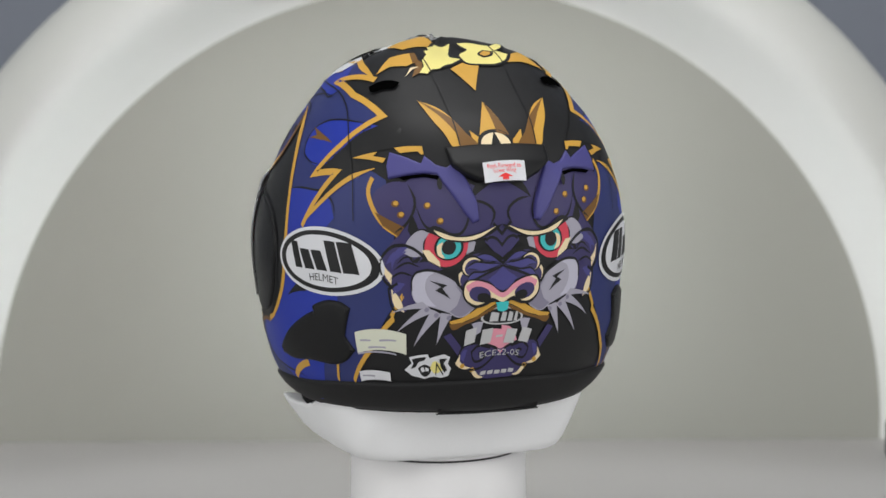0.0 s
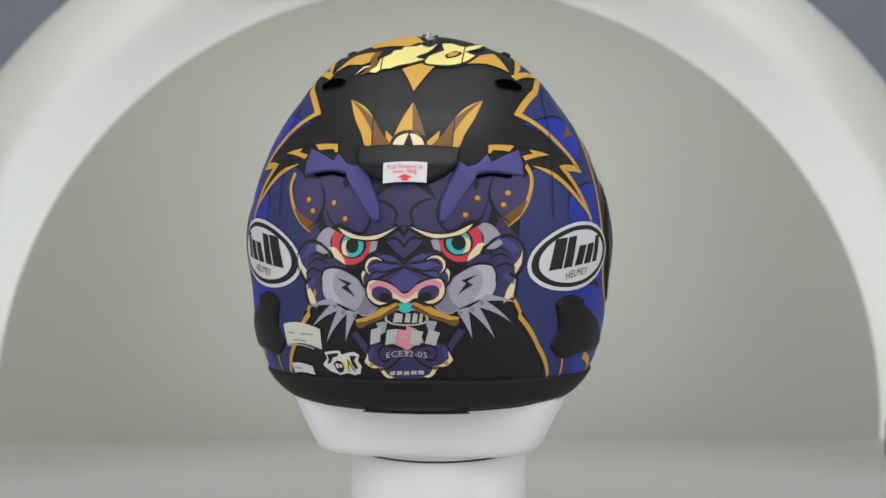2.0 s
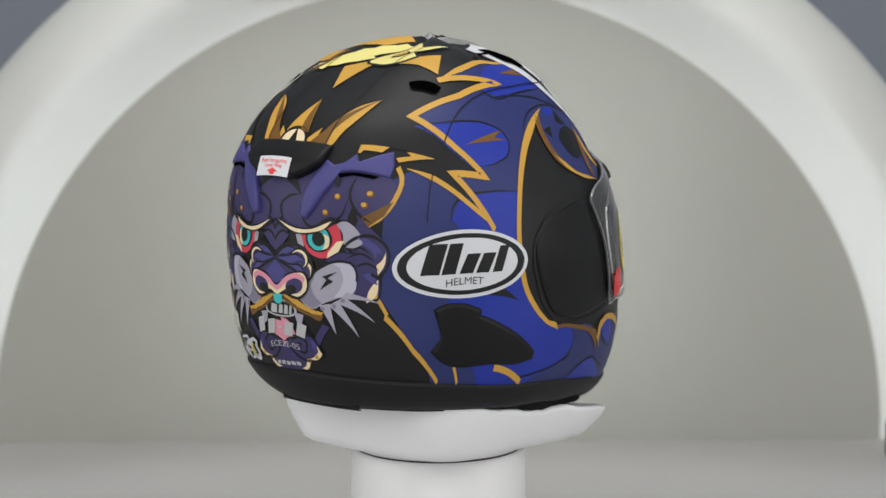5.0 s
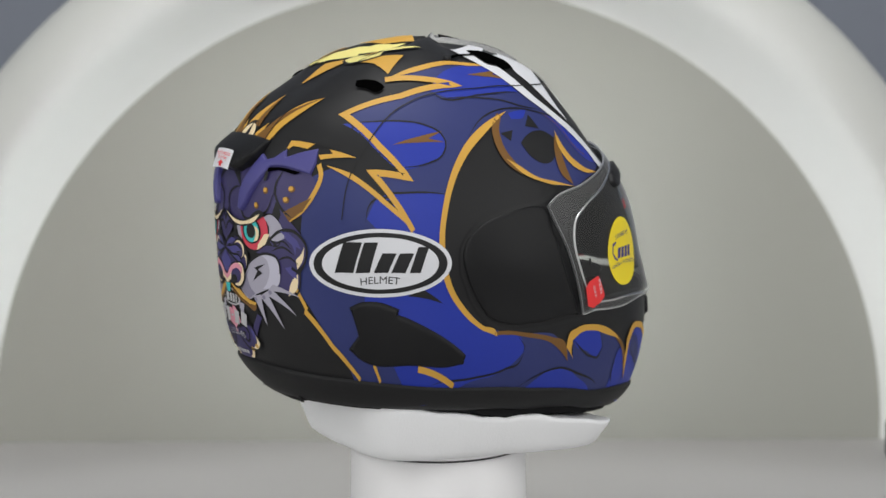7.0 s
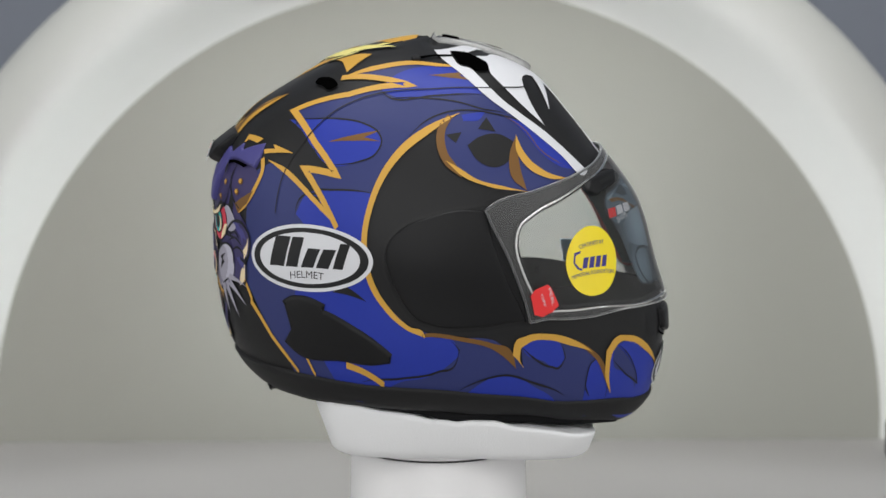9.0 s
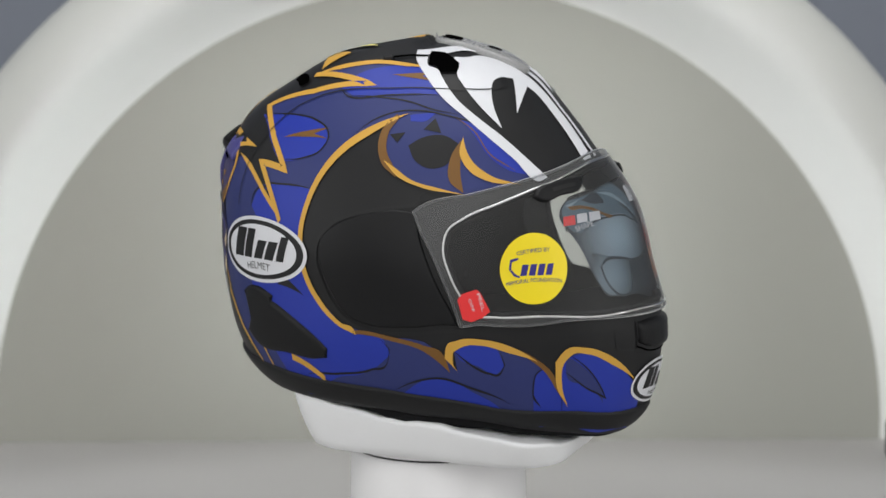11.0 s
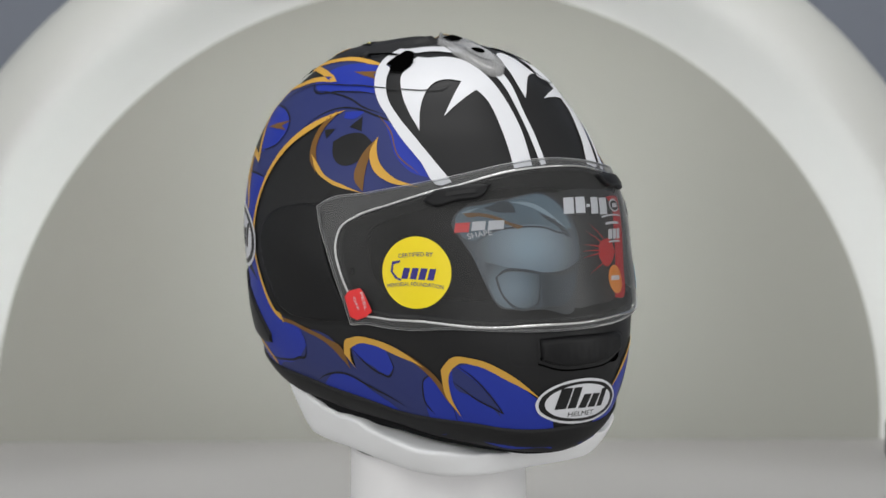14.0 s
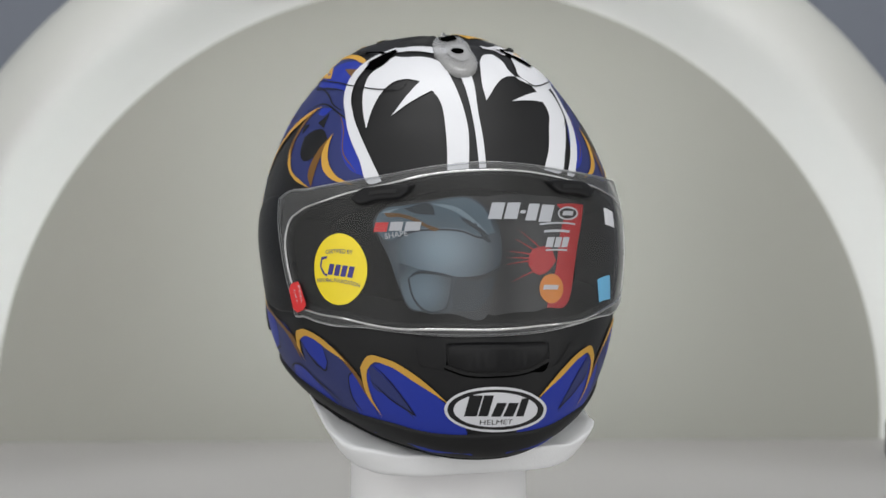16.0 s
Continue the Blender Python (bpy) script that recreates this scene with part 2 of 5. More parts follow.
def on_shell(u, v, lift=0.0):
    """The place over the shell at u degrees to the helmet's side and v degrees ahead of its crown."""
    rho = math.hypot(u, v)
    a = radians(90 - rho)
    side, ahead = (u / rho, v / rho) if rho > 1e-6 else (0.0, 1.0)
    d = Vector((side * math.cos(a), ahead * math.cos(a), math.sin(a)))
    return ORIGIN + SPIN @ (d * (shell_radius(d.x, d.y, d.z) + lift))


def table_value(table, x):
    """A smooth value between the rows (position, value) of a short table."""
    for (x0, y0), (x1, y1) in zip(table, table[1:]):
        if x <= x1:
            s = max(0.0, (x - x0) / (x1 - x0))
            return y0 + (y1 - y0) * s * s * (3 - 2 * s) * 0.5 + (y1 - y0) * s * 0.5
    return table[-1][1]


SEAM = [(0, 118.3), (20, 121), (43, 126), (72, 128.4), (105, 129), (140, 128), (180, 126.6)]
LOWER = [(0, 125.5), (15, 127), (37, 131), (67, 136.5), (100, 137.5), (140, 138.5), (180, 138.7)]


def ring_uv(table, extra=0.0, n=180):
    """A closed line round the shell at the table's angle from the crown."""
    out = []
    for k in range(n):
        a = 360 * k / n
        r = table_value(table, min(a, 360 - a)) + extra
        out.append((r * math.sin(radians(a)), r * math.cos(radians(a))))
    return out


def smooth_line(pts, closed, step=2.2, tight=False):
    """The points joined by straight lines (tight) or by a curve that stays sharp at sharp corners, cut into short steps."""
    out, n = [], len(pts)
    P = [Vector(p) for p in pts]

    def tangent(i, seg):
        if not closed and i in (0, n - 1):
            return seg
        a, b = P[i] - P[i - 1], P[(i + 1) % n] - P[i]
        if a.length < 1e-6 or b.length < 1e-6 or a.normalized().dot(b.normalized()) < 0.3:
            return seg
        d = (a.normalized() * b.length + b.normalized() * a.length) / (a.length + b.length)
        return d.normalized() * seg.length
    for i in range(n if closed else n - 1):
        j = (i + 1) % n
        a, b = P[i], P[j]
        seg = b - a
        m = max(1 if tight else 3, math.ceil(seg.length / step))
        s, e = tangent(i, seg), tangent(j, seg)
        for k in range(m):
            t = k / m
            if tight:
                out.append(a.lerp(b, t))
            else:
                out.append((2 * t**3 - 3 * t**2 + 1) * a + (t**3 - 2 * t**2 + t) * s + (3 * t**2 - 2 * t**3) * b + (t**3 - t**2) * e)
    if not closed:
        out.append(P[-1])
    return out


def sheet(outlines, grid=3.0):
    """Flat verts and faces that fill the outlines (the inner ones are holes) with a fine net."""
    pts, loops = [], []
    for line in outlines:
        loops.append(list(range(len(pts), len(pts) + len(line))))
        pts += [Vector(p) for p in line]
    us, vs = [p.x for p in pts], [p.y for p in pts]
    k = 0
    v = min(vs) + grid / 2
    while v < max(vs):
        u = min(us) + (grid / 2 if k % 2 else grid)
        while u < max(us):
            pts.append(Vector((u, v)))
            u += grid
        v, k = v + grid * 0.87, k + 1
    got = geometry.delaunay_2d_cdt(pts, [], loops, 2, 1e-5)
    keep = sorted({i for f in got[2] for i in f})
    index = {i: k for k, i in enumerate(keep)}
    return [got[0][i] for i in keep], [tuple(index[i] for i in f) for f in got[2]]


def patch_mesh(name, outlines, lift, mat, grid=2.0):
    flat, faces = sheet(outlines, grid)
    verts = [on_shell(p.x, p.y, lift) for p in flat]
    if faces:
        a, b, c = (verts[i] for i in faces[0][:3])
        if (b - a).cross(c - a).dot(a - ORIGIN) < 0:
            faces = [tuple(reversed(f)) for f in faces]
    return mesh_of(name, verts, faces, mat)


def flip(pts):
    return [(-u, v) for u, v in pts]


def both(half):
    """A closed outline from its half with u >= 0, listed from one end of the middle line to the other."""
    return half + [(-u, v) for u, v in reversed(half) if abs(u) > 0.4]


def plate_mesh(name, outline, low, high, mat, rim=1.6, grid=3.0):
    """A raised pad that follows the shell, with a rounded rim."""
    n = len(outline)
    mid = sum((Vector(p) for p in outline), Vector((0, 0))) / n
    inner = []
    for i in range(n):
        t = Vector(outline[(i + 1) % n]) - Vector(outline[i - 1])
        s = Vector((t.y, -t.x)).normalized() if t.length > 1e-6 else Vector((0, 0))
        inner.append((Vector(outline[i]), s))
    area = sum(outline[i - 1][0] * outline[i][1] - outline[i][0] * outline[i - 1][1] for i in range(n))
    sg = -1 if area > 0 else 1
    loops = [[p for p, s in inner]] + [[p + s * sg * rim * k for p, s in inner] for k in (0.12, 0.45, 1.0)]
    flat, faces = sheet([loops[3]], grid)
    top = high if callable(high) else (lambda u, v: high)
    verts = [on_shell(p.x, p.y, top(p.x, p.y)) for p in flat]
    base = len(verts)
    for loop, s in zip(loops, (0.0, 0.6, 0.92, 1.0)):
        verts += [on_shell(p.x, p.y, low + (top(p.x, p.y) - low) * s) for p in loop]
    for k in range(3):
        for i in range(n):
            a, b = base + k * n + i, base + k * n + (i + 1) % n
            faces.append((a, b, b + n, a + n))
    me = mesh_of(name, verts, faces, mat)
    bm = bmesh.new()
    bm.from_mesh(me)
    bmesh.ops.remove_doubles(bm, verts=bm.verts, dist=1e-5)
    bmesh.ops.recalc_face_normals(bm, faces=bm.faces)
    bm.to_mesh(me), bm.free()
    return me


def tube_mesh(name, points, radius, mat, closed=True, m=8, squash=1.0):
    """A round bead along 3D points."""
    verts, faces, n = [], [], len(points)
    for i, p in enumerate(points):
        a, b = (points[i - 1], points[(i + 1) % n]) if closed else (points[max(i - 1, 0)], points[min(i + 1, n - 1)])
        t = (b - a).normalized()
        out = (p - ORIGIN).normalized()
        s = t.cross(out).normalized()
        o = s.cross(t)
        r = radius if closed else radius * (0.35 + 0.65 * min(1, 4 * i / n, 4 * (n - 1 - i) / n + 0.05))
        for k in range(m):
            w = 2 * math.pi * k / m
            verts.append(p + s * math.cos(w) * r + o * math.sin(w) * r * squash)
    for i in range(n if closed else n - 1):
        for k in range(m):
            j, k2 = (i + 1) % n, (k + 1) % m
            faces.append((i * m + k, i * m + k2, j * m + k2, j * m + k))
    if not closed:
        faces += [tuple(range(m)), tuple(range((n - 1) * m, n * m))]
    return mesh_of(name, verts, faces, mat)


def band_mesh(name, rings, mat):
    """A skin through closed rings of 3D points, one after the other."""
    n = len(rings[0])
    verts = [p for r in rings for p in r]
    faces = [(i * n + k, i * n + (k + 1) % n, (i + 1) * n + (k + 1) % n, (i + 1) * n + k) for i in range(len(rings) - 1) for k in range(n)]
    return mesh_of(name, verts, faces, mat)


helmet = new("helmet")
tagged(helmet, "black and blue full-face motorcycle helmet with gold flames and beast face", "helmet")

VISOR_HALF = [(0.0, 58.6), (15.9, 57.9), (30.0, 55.0), (41.0, 50.2), (56.8, 38.4), (68.5, 24.0), (71.3, 21.5), (75.0, 26.0), (79.0, 33.5), (83.8, 43.5), (87.0, 52.5), (88.4, 56.2), (88.7, 57.4), (88.0, 58.4), (83.6, 62.8), (75.5, 71.4), (65.6, 79.3), (50.0, 87.4), (34.2, 93.6), (15.0, 97.8), (0.0, 98.6)]
PORT_HALF = [(0.0, 61.4), (12.8, 60.7), (31.8, 57.6), (42.0, 53.6), (52.3, 48.3), (63.6, 40.5), (70.1, 37.0), (75.0, 38.2), (79.4, 44.4), (81.6, 54.0), (80.5, 61.5), (75.1, 68.0), (58.4, 80.9), (39.3, 90.9), (15.4, 96.2), (0.0, 97.2)]
port = smooth_line(both(PORT_HALF), True, 2.0)
visor_edge = smooth_line(both(VISOR_HALF), True, 2.5)


def helmet_body():
    seam = ring_uv(SEAM)
    shell = child("shell", patch_mesh("shell", [seam, port], 0.0, BLACK, 1.8), helmet)
    # inner lining and the wall of the eye port
    lower = ring_uv(LOWER, -3)
    inner_port = [(u * 0.985, (v - 79) * 0.93 + 79) for u, v in port]
    lining = patch_mesh("lining", [lower, inner_port], -0.030, LINER, 5.0)
    child("lining", lining, helmet, "black padded cloth lining")
    walls = [[on_shell(u, v, 0.0) for u, v in port], [on_shell(u, v, -0.012) for u, v in port], [on_shell(u, v, -0.030) for u, v in inner_port]]
    child("eye_port_edge", band_mesh("eye_port_edge", walls, TRIM), helmet)
    child("port_gasket", tube_mesh("port_gasket", [on_shell(u, v, 0.0005) for u, v in port], 0.0022, TRIM), helmet, "black rubber bead round the eye port")
    # lower trim, step under the seam, curled edge
    low = ring_uv(LOWER)
    rings = [[on_shell(u * 0.999, v * 0.999, lift) for u, v in seam] for lift in (-0.002, 0.0021)] + [[on_shell(u * 1.002, v * 1.002, 0.0026) for u, v in seam]]
    for k in range(1, 6):
        rings.append([on_shell(a + (c - a) * k / 5, b + (d - b) * k / 5, 0.0026 - 0.0008 * k * k / 5) for (a, b), (c, d) in zip(seam, low)])
    rings.append([on_shell(u * 1.012, v * 1.012, -0.005) for u, v in low])
    rings.append([on_shell(u * 1.015, v * 1.015, -0.014) for u, v in low])
    rings.append([on_shell(u, v, -0.030) for u, v in low])
    child("edge_trim", band_mesh("edge_trim", rings, TRIM), helmet, "matt black rubber edge trim")
    # soft black neck curtain under the rim
    def drop(u, v, inset, fall):
        ahead = max(0.0, v / math.hypot(u, v))
        full = min(1.0, max(0.0, (v + 15) / 55))
        full = full * full * (3 - 2 * full) * (1 - ahead ** 4)
        p = on_shell(u, v, -(inset - full * min(0.008, inset * 0.4)))
        return p - Vector((0, 0, fall * (0.5 + 0.2 * full)))
    steps = [(0.004, 0.0), (0.006, 0.007), (0.011, 0.014), (0.022, 0.019), (0.042, 0.019), (0.080, 0.012)]
    rings = [[drop(u * 1.005, v * 1.005, a, b * (1 + 0.06 * noise.noise((u * 0.12, v * 0.12, a * 90)))) for u, v in low] for a, b in steps]
    child("neck_roll", band_mesh("neck_roll", rings, LINER), helmet, "black padded neck roll")
    back = on_shell(0, -139.0, -0.009) + Vector((0, 0, 0.0015))
    slot = [(-0.039, 0.0), (0.039, 0.0), (0.034, -0.0075), (-0.034, -0.0075)]
    verts = [(back.x + x, back.y + d, back.z + z) for d in (-0.001, 0.012) for x, z in slot]
    faces = [(0, 1, 2, 3), (7, 6, 5, 4)] + [(i, (i + 1) % 4 + 0, (i + 1) % 4 + 4, i + 4) for i in range(4)]
    grille = child("neck_grille", mesh_of("neck_grille", verts, faces, INK, False), helmet, "black slotted neck grille")
    for k in range(5):
        x = back.x - 0.034 + 0.017 * k
        bar = [Vector((x, back.y - 0.002, back.z + 0.0005)), Vector((x, back.y - 0.0022, back.z - 0.004)), Vector((x, back.y - 0.0015, back.z - 0.008))]
        child("grille_bar", tube_mesh("grille_bar", bar, 0.0014, TRIM, closed=False, m=6), grille)
    rail = [Vector((back.x - 0.036 + 0.009 * k, back.y - 0.0015 + 0.0002 * abs(k - 4), back.z - 0.0078)) for k in range(9)]
    child("grille_bar", tube_mesh("grille_bar", rail, 0.0012, TRIM, closed=False, m=6), grille)


helmet_body()


# ---------- paint, prints and badges on the shell ----------
STEP = 0.00016
AXIS, WIDE = 0.0, 0.0  # middle line and widening of the painted figure


def placed(line, mirror=False):
    """The outline about the figure's middle line, or its mirror image."""
    pts = [(p[0] + math.copysign(WIDE * min(1.0, abs(p[0]) / 8), p[0]), p[1]) for p in line]
    return [(AXIS - u, v) for u, v in reversed(pts)] if mirror else [(AXIS + u, v) for u, v in pts]


def under_trim(p):
    """Paint that comes close to the lower seam runs on under the trim."""
    rho = math.hypot(*p)
    a = abs(math.degrees(math.atan2(p[0], p[1])))
    near = max(0.0, min(5.5, 5.0 - table_value(SEAM, a) + rho))
    return Vector(p) * ((rho + near) / rho)


def paint(name, mat, layer, pts, tight=False, pair=False):
    """A thin coat of paint that follows the shell; pair: on both sides."""
    line = smooth_line(pts, True, 1.5, tight)
    if mat in (NAVY, BLUE):
        line = [under_trim(p) for p in line]
    child(name, patch_mesh(name, [placed(line)], 0.0003 + STEP * layer, mat), helmet)
    if pair:
        child(name, patch_mesh(name, [placed(line, True)], 0.0003 + STEP * layer, mat), helmet)


def stroke(name, mat, layer, pts, width, tight=False, pair=False, taper=False):
    """A painted line of a given width in degrees, sharp at its corners; taper: it thins out at both ends."""
    mid = smooth_line(pts, False, 1.5, tight)
    n, left, right = len(mid), [], []
    for i, p in enumerate(mid):
        a = (p - mid[i - 1]).normalized() if i else (mid[1] - p).normalized()
        b = (mid[i + 1] - p).normalized() if i < n - 1 else a
        t = (a + b).normalized() if (a + b).length > 0.05 else a
        s = Vector((t.y, -t.x))
        w = width / 2 / max(0.42, t.dot(a))
        if taper:
            w *= min(1, 0.12 + 4 * i / n, 0.12 + 4 * (n - 1 - i) / n)
        left.append(p + s * w), right.append(p - s * w)
    loop = left + right[::-1]
    child(name, patch_mesh(name, [placed(loop)], 0.0003 + STEP * layer, mat), helmet)
    if pair:
        child(name, patch_mesh(name, [placed(loop, True)], 0.0003 + STEP * layer, mat), helmet)


def oval(name, mat, layer, mid, a, b, pair=False, lift=0.0, holder=None):
    n = 40 if Vector(a).length > 4 else 18
    line = [(mid[0] + a[0] * math.cos(2 * math.pi * k / n) + b[0] * math.sin(2 * math.pi * k / n),
             mid[1] + a[1] * math.cos(2 * math.pi * k / n) + b[1] * math.sin(2 * math.pi * k / n)) for k in range(n)]
    child(name, patch_mesh(name, [placed(line)], lift + 0.0003 + STEP * layer, mat), holder or helmet)
    if pair:
        child(name, patch_mesh(name, [placed(line, True)], lift + 0.0003 + STEP * layer, mat), holder or helmet)


def lettering(name, mat, layer, text, a, b, up, lift=0.0, holder=None, squash=1.0):
    """Words set in the built-in font along the line from a to b, laid onto the shell."""
    data = bpy.data.curves.new("letters", "FONT")
    data.body, data.align_x, data.resolution_u = text, "LEFT", 3
    ob = bpy.data.objects.new("letters", data)
    me = bpy.data.meshes.new_from_object(ob)
    xs = [v.co.x for v in me.vertices]
    x0, x1 = min(xs), max(xs)
    a, b, up = Vector(a), Vector(b), Vector(up).normalized()
    k = (b - a).length / (x1 - x0)
    verts = []
    for v in me.vertices:
        p = a + (b - a) * (v.co.x - x0) / (x1 - x0) + up * (v.co.y * k * squash)
        verts.append(on_shell(p.x, p.y, lift + 0.0003 + STEP * layer))
    faces = [tuple(p.vertices) for p in me.polygons]
    bpy.data.objects.remove(ob), bpy.data.curves.remove(data), bpy.data.meshes.remove(me)
    child(name, mesh_of(name, verts, faces, mat, False), holder or helmet)



def plate_part(name, mat, pts, low, high, rim, pair=False, tight=False, label=""):
    line = smooth_line(pts, True, 2.0, tight)
    line = [tuple(p) for p in line]
    child(name, plate_mesh(name, line, low, high, mat, rim), helmet, label)
    if pair:
        child(name, plate_mesh(name, [(-u, v) for u, v in reversed(line)], low, high, mat, rim), helmet, label)


def wedge_part(name, mat, pts, low, high, pair=False, label=""):
    """A lip that lies on the shell at its upper edge and stands off it at its lower edge."""
    line = [tuple(p) for p in smooth_line(pts, True, 1.2, True)]
    near, far = min(math.hypot(*p) for p in line), max(math.hypot(*p) for p in line)

    def lift(u, v):
        s = max(0.0, min(1.0, (math.hypot(u, v) - near) / (far - near) * 1.6))
        return low + (high - low) * s
    child(name, plate_mesh(name, line, 0.0, lift, mat, 0.7, 1.5), helmet, label)
    if pair:
        child(name, plate_mesh(name, [(-u, v) for u, v in reversed(line)], 0.0, lift, mat, 0.7, 1.5), helmet, label)


def cover(name, mat, lift, pts, holder, tight=False, pair=False):
    """A thin sheet over the shell at a given height."""
    line = smooth_line(pts, True, 2.0, tight)
    child(name, patch_mesh(name, [line], lift, mat), holder)
    if pair:
        child(name, patch_mesh(name, [[(-p[0], p[1]) for p in reversed(line)]], lift, mat), holder)


def wing_label():
    """The white instruction label on the rear wing, with red words and an arrow."""
    high = 0.0100
    tag = child("wing_label", patch_mesh("wing_label", [smooth_line([(-7.9, -69.9), (5.5, -69.9), (5.7, -74.8), (-8.2, -74.8)], True, 1.5, True)], high, WHITE, 1.5), helmet, "white instruction label with red words")
    lettering("label_words", TAG_RED, 0, "Push Forward to", (-6.6, -71.6), (4.2, -71.6), (0, 1), lift=high, holder=tag)
    lettering("label_words", TAG_RED, 0, "Lower Wing", (-4.8, -72.7), (2.4, -72.7), (0, 1), lift=high, holder=tag)
    arrow = [(-1.2, -72.9), (1.3, -73.8), (-0.2, -73.8), (-0.2, -74.5), (-2.2, -74.5), (-2.2, -73.8), (-3.7, -73.8)]
    child("label_arrow", patch_mesh("label_arrow", [smooth_line(arrow, True, 1.0, True)], high + 0.0004, TAG_RED), tag)


visor = None


def make_visor():
    global visor
    visor = child("visor", patch_mesh("visor", [[((u * 1.012), (v - 79) * 1.02 + 79) for u, v in port]], 0.0044, VISOR, 3.0), helmet, "clear visor with stickers and protective film")
    child("visor_rim", tube_mesh("visor_rim", [on_shell(u, v, 0.0038) for u, v in visor_edge], 0.0009, MILKY, m=6), visor)
    frame_line = [((u * 1.012), (v - 79) * 1.02 + 79) for u, v in port]
    # whitened bead that draws the bright highlight along the visor's step
    child("visor_step_highlight", tube_mesh("visor_step_highlight", [on_shell(u, v, 0.0043) for u, v in frame_line], 0.0010, EDGE_HIGHLIGHT, m=6), visor)
    band = patch_mesh("visor_border", [visor_edge, frame_line], 0.0046, MILKY, 3.0)
    child("visor_border", band, visor)
    slot = [(21.3, 61.6), (27.2, 59.2), (34.0, 56.6), (39.5, 54.6), (43.0, 55.0), (41.5, 57.8), (34.0, 61.0), (25.0, 63.4)]
    for side in (1, -1):
        line = [(u * side, v) for u, v in smooth_line(slot, True, 1.5)]
        vent = child("visor_vent", plate_mesh("visor_vent", line, 0.0042, 0.0078, POD, 0.8), visor, "black visor vent")
        # flat dark patch gives the slot its shaded depth by colour
        gap = [(27.0 * side, 61.0), (36.0 * side, 57.4), (36.4 * side, 58.3), (27.6 * side, 61.9)]
        child("vent_slot", patch_mesh("vent_slot", [smooth_line(gap, True, 1.5, True)], 0.0083, INK), vent)
        child("visor_screw", patch_mesh("visor_screw", [[(76.3 * side + 1.0 * math.cos(k * 0.5236), 49.3 + 1.0 * math.sin(k * 0.5236)) for k in range(12)]], 0.0052, INK), visor)
    return visor


def make_card():
    """The printed card that stands behind the visor."""
    half = [(-39.6, 60.8), (-20.0, 66.0), (0.0, 68.4), (18.0, 66.6), (30.6, 63.3), (37.7, 65.7), (31.0, 78.0), (23.1, 92.3), (0.0, 95.2), (-16.0, 94.0), (-29.6, 90.6)]
    return child("card", patch_mesh("card", [smooth_line(half, True, 2.4, True)], 0.0016, CARD_BLACK), helmet, "printed black card behind the visor")


# blue sides
paint("navy_side", NAVY, 1, [(23.4, 8.1), (24.3, -4.8), (26.5, -16.6), (27.0, -28.6), (31.3, -17.4), (34.5, -8.0), (34.1, -26.6), (30.1, -44.2), (46.3, -39.7), (59.6, -34.4), (51.6, -45.4), (74.5, -38.7), (55.7, -48.8), (41.9, -54.7), (38.2, -61.3), (40.2, -68.9), (43.4, -75.6), (50.3, -82.2), (48.7, -90.7), (72.8, -91.2), (93.9, -86.0), (98.2, -84.3), (118.3, -51.9), (126.1, -26.5), (128.5, 8.5), (122.0, 39.4), (105.1, 70.6), (84.4, 91.5), (58.8, 106.9), (54.0, 108.9), (36.0, 114.6), (16.7, 117.7), (19.0, 112.3), (32.5, 104.3), (43.3, 98.5), (54.3, 94.2), (57.3, 97.2), (52.6, 108.3), (62.2, 94.2), (75.2, 79.0), (85.3, 68.7), (95.0, 58.2), (98.1, 65.9), (103.0, 44.7), (109.5, 26.7), (112.3, 8.9), (110.6, -7.2), (102.6, -21.4), (92.5, -27.5), (83.5, -28.6), (75.6, -25.8), (66.3, -20.4), (58.4, -12.7), (51.5, -4.2), (42.6, 7.3), (47.1, 2.5), (54.2, 1.4), (60.7, 5.5), (63.3, 15.3), (61.8, 28.2), (57.6, 37.8), (45.2, 47.8), (37.2, 51.6), (35.6, 38.8), (35.8, 26.1), (33.6, 15.8), (27.6, 10.3)], tight=True, pair=True)
paint("blue_flame", BLUE, 2, [(33.3, -45.7), (38.4, -38.0), (41.9, -31.0), (45.7, -23.8), (49.8, -19.2), (52.5, -18.4), (56.3, -20.8), (57.4, -27.3), (54.9, -37.1), (47.2, -41.1), (40.0, -42.9)], pair=True)
stroke("outline", INK, 3, [(32.6, -46.7), (38.4, -38.0), (41.9, -31.0), (45.7, -23.8), (49.8, -19.2), (52.5, -18.4), (56.3, -20.8), (57.4, -27.3), (54.6, -38.1)], 0.55, pair=True, taper=True)
paint("bronze_thorn", BRONZE, 3, [(47.8, -35.9), (48.7, -27.0), (49.1, -18.5), (50.3, -24.0), (52.7, -18.7), (50.5, -27.8)], tight=True, pair=True)
paint("blue_flame", BLUE, 2, [(32.4, -14.8), (27.7, -7.7), (23.9, 3.5), (24.3, 9.0), (30.6, 10.2), (33.7, 13.9), (37.1, -0.3), (38.3, -12.9), (35.6, -17.2)], pair=True)
stroke("outline", INK, 3, [(34.8, -17.9), (37.8, -15.6), (37.3, -0.4), (33.9, 13.9)], 0.55, pair=True, taper=True)
paint("bronze_thorn", BRONZE, 3, [(29.8, -2.8), (27.6, 4.8), (26.0, 10.2), (28.5, 6.4), (29.8, 10.4), (30.1, 3.9)], tight=True, pair=True)
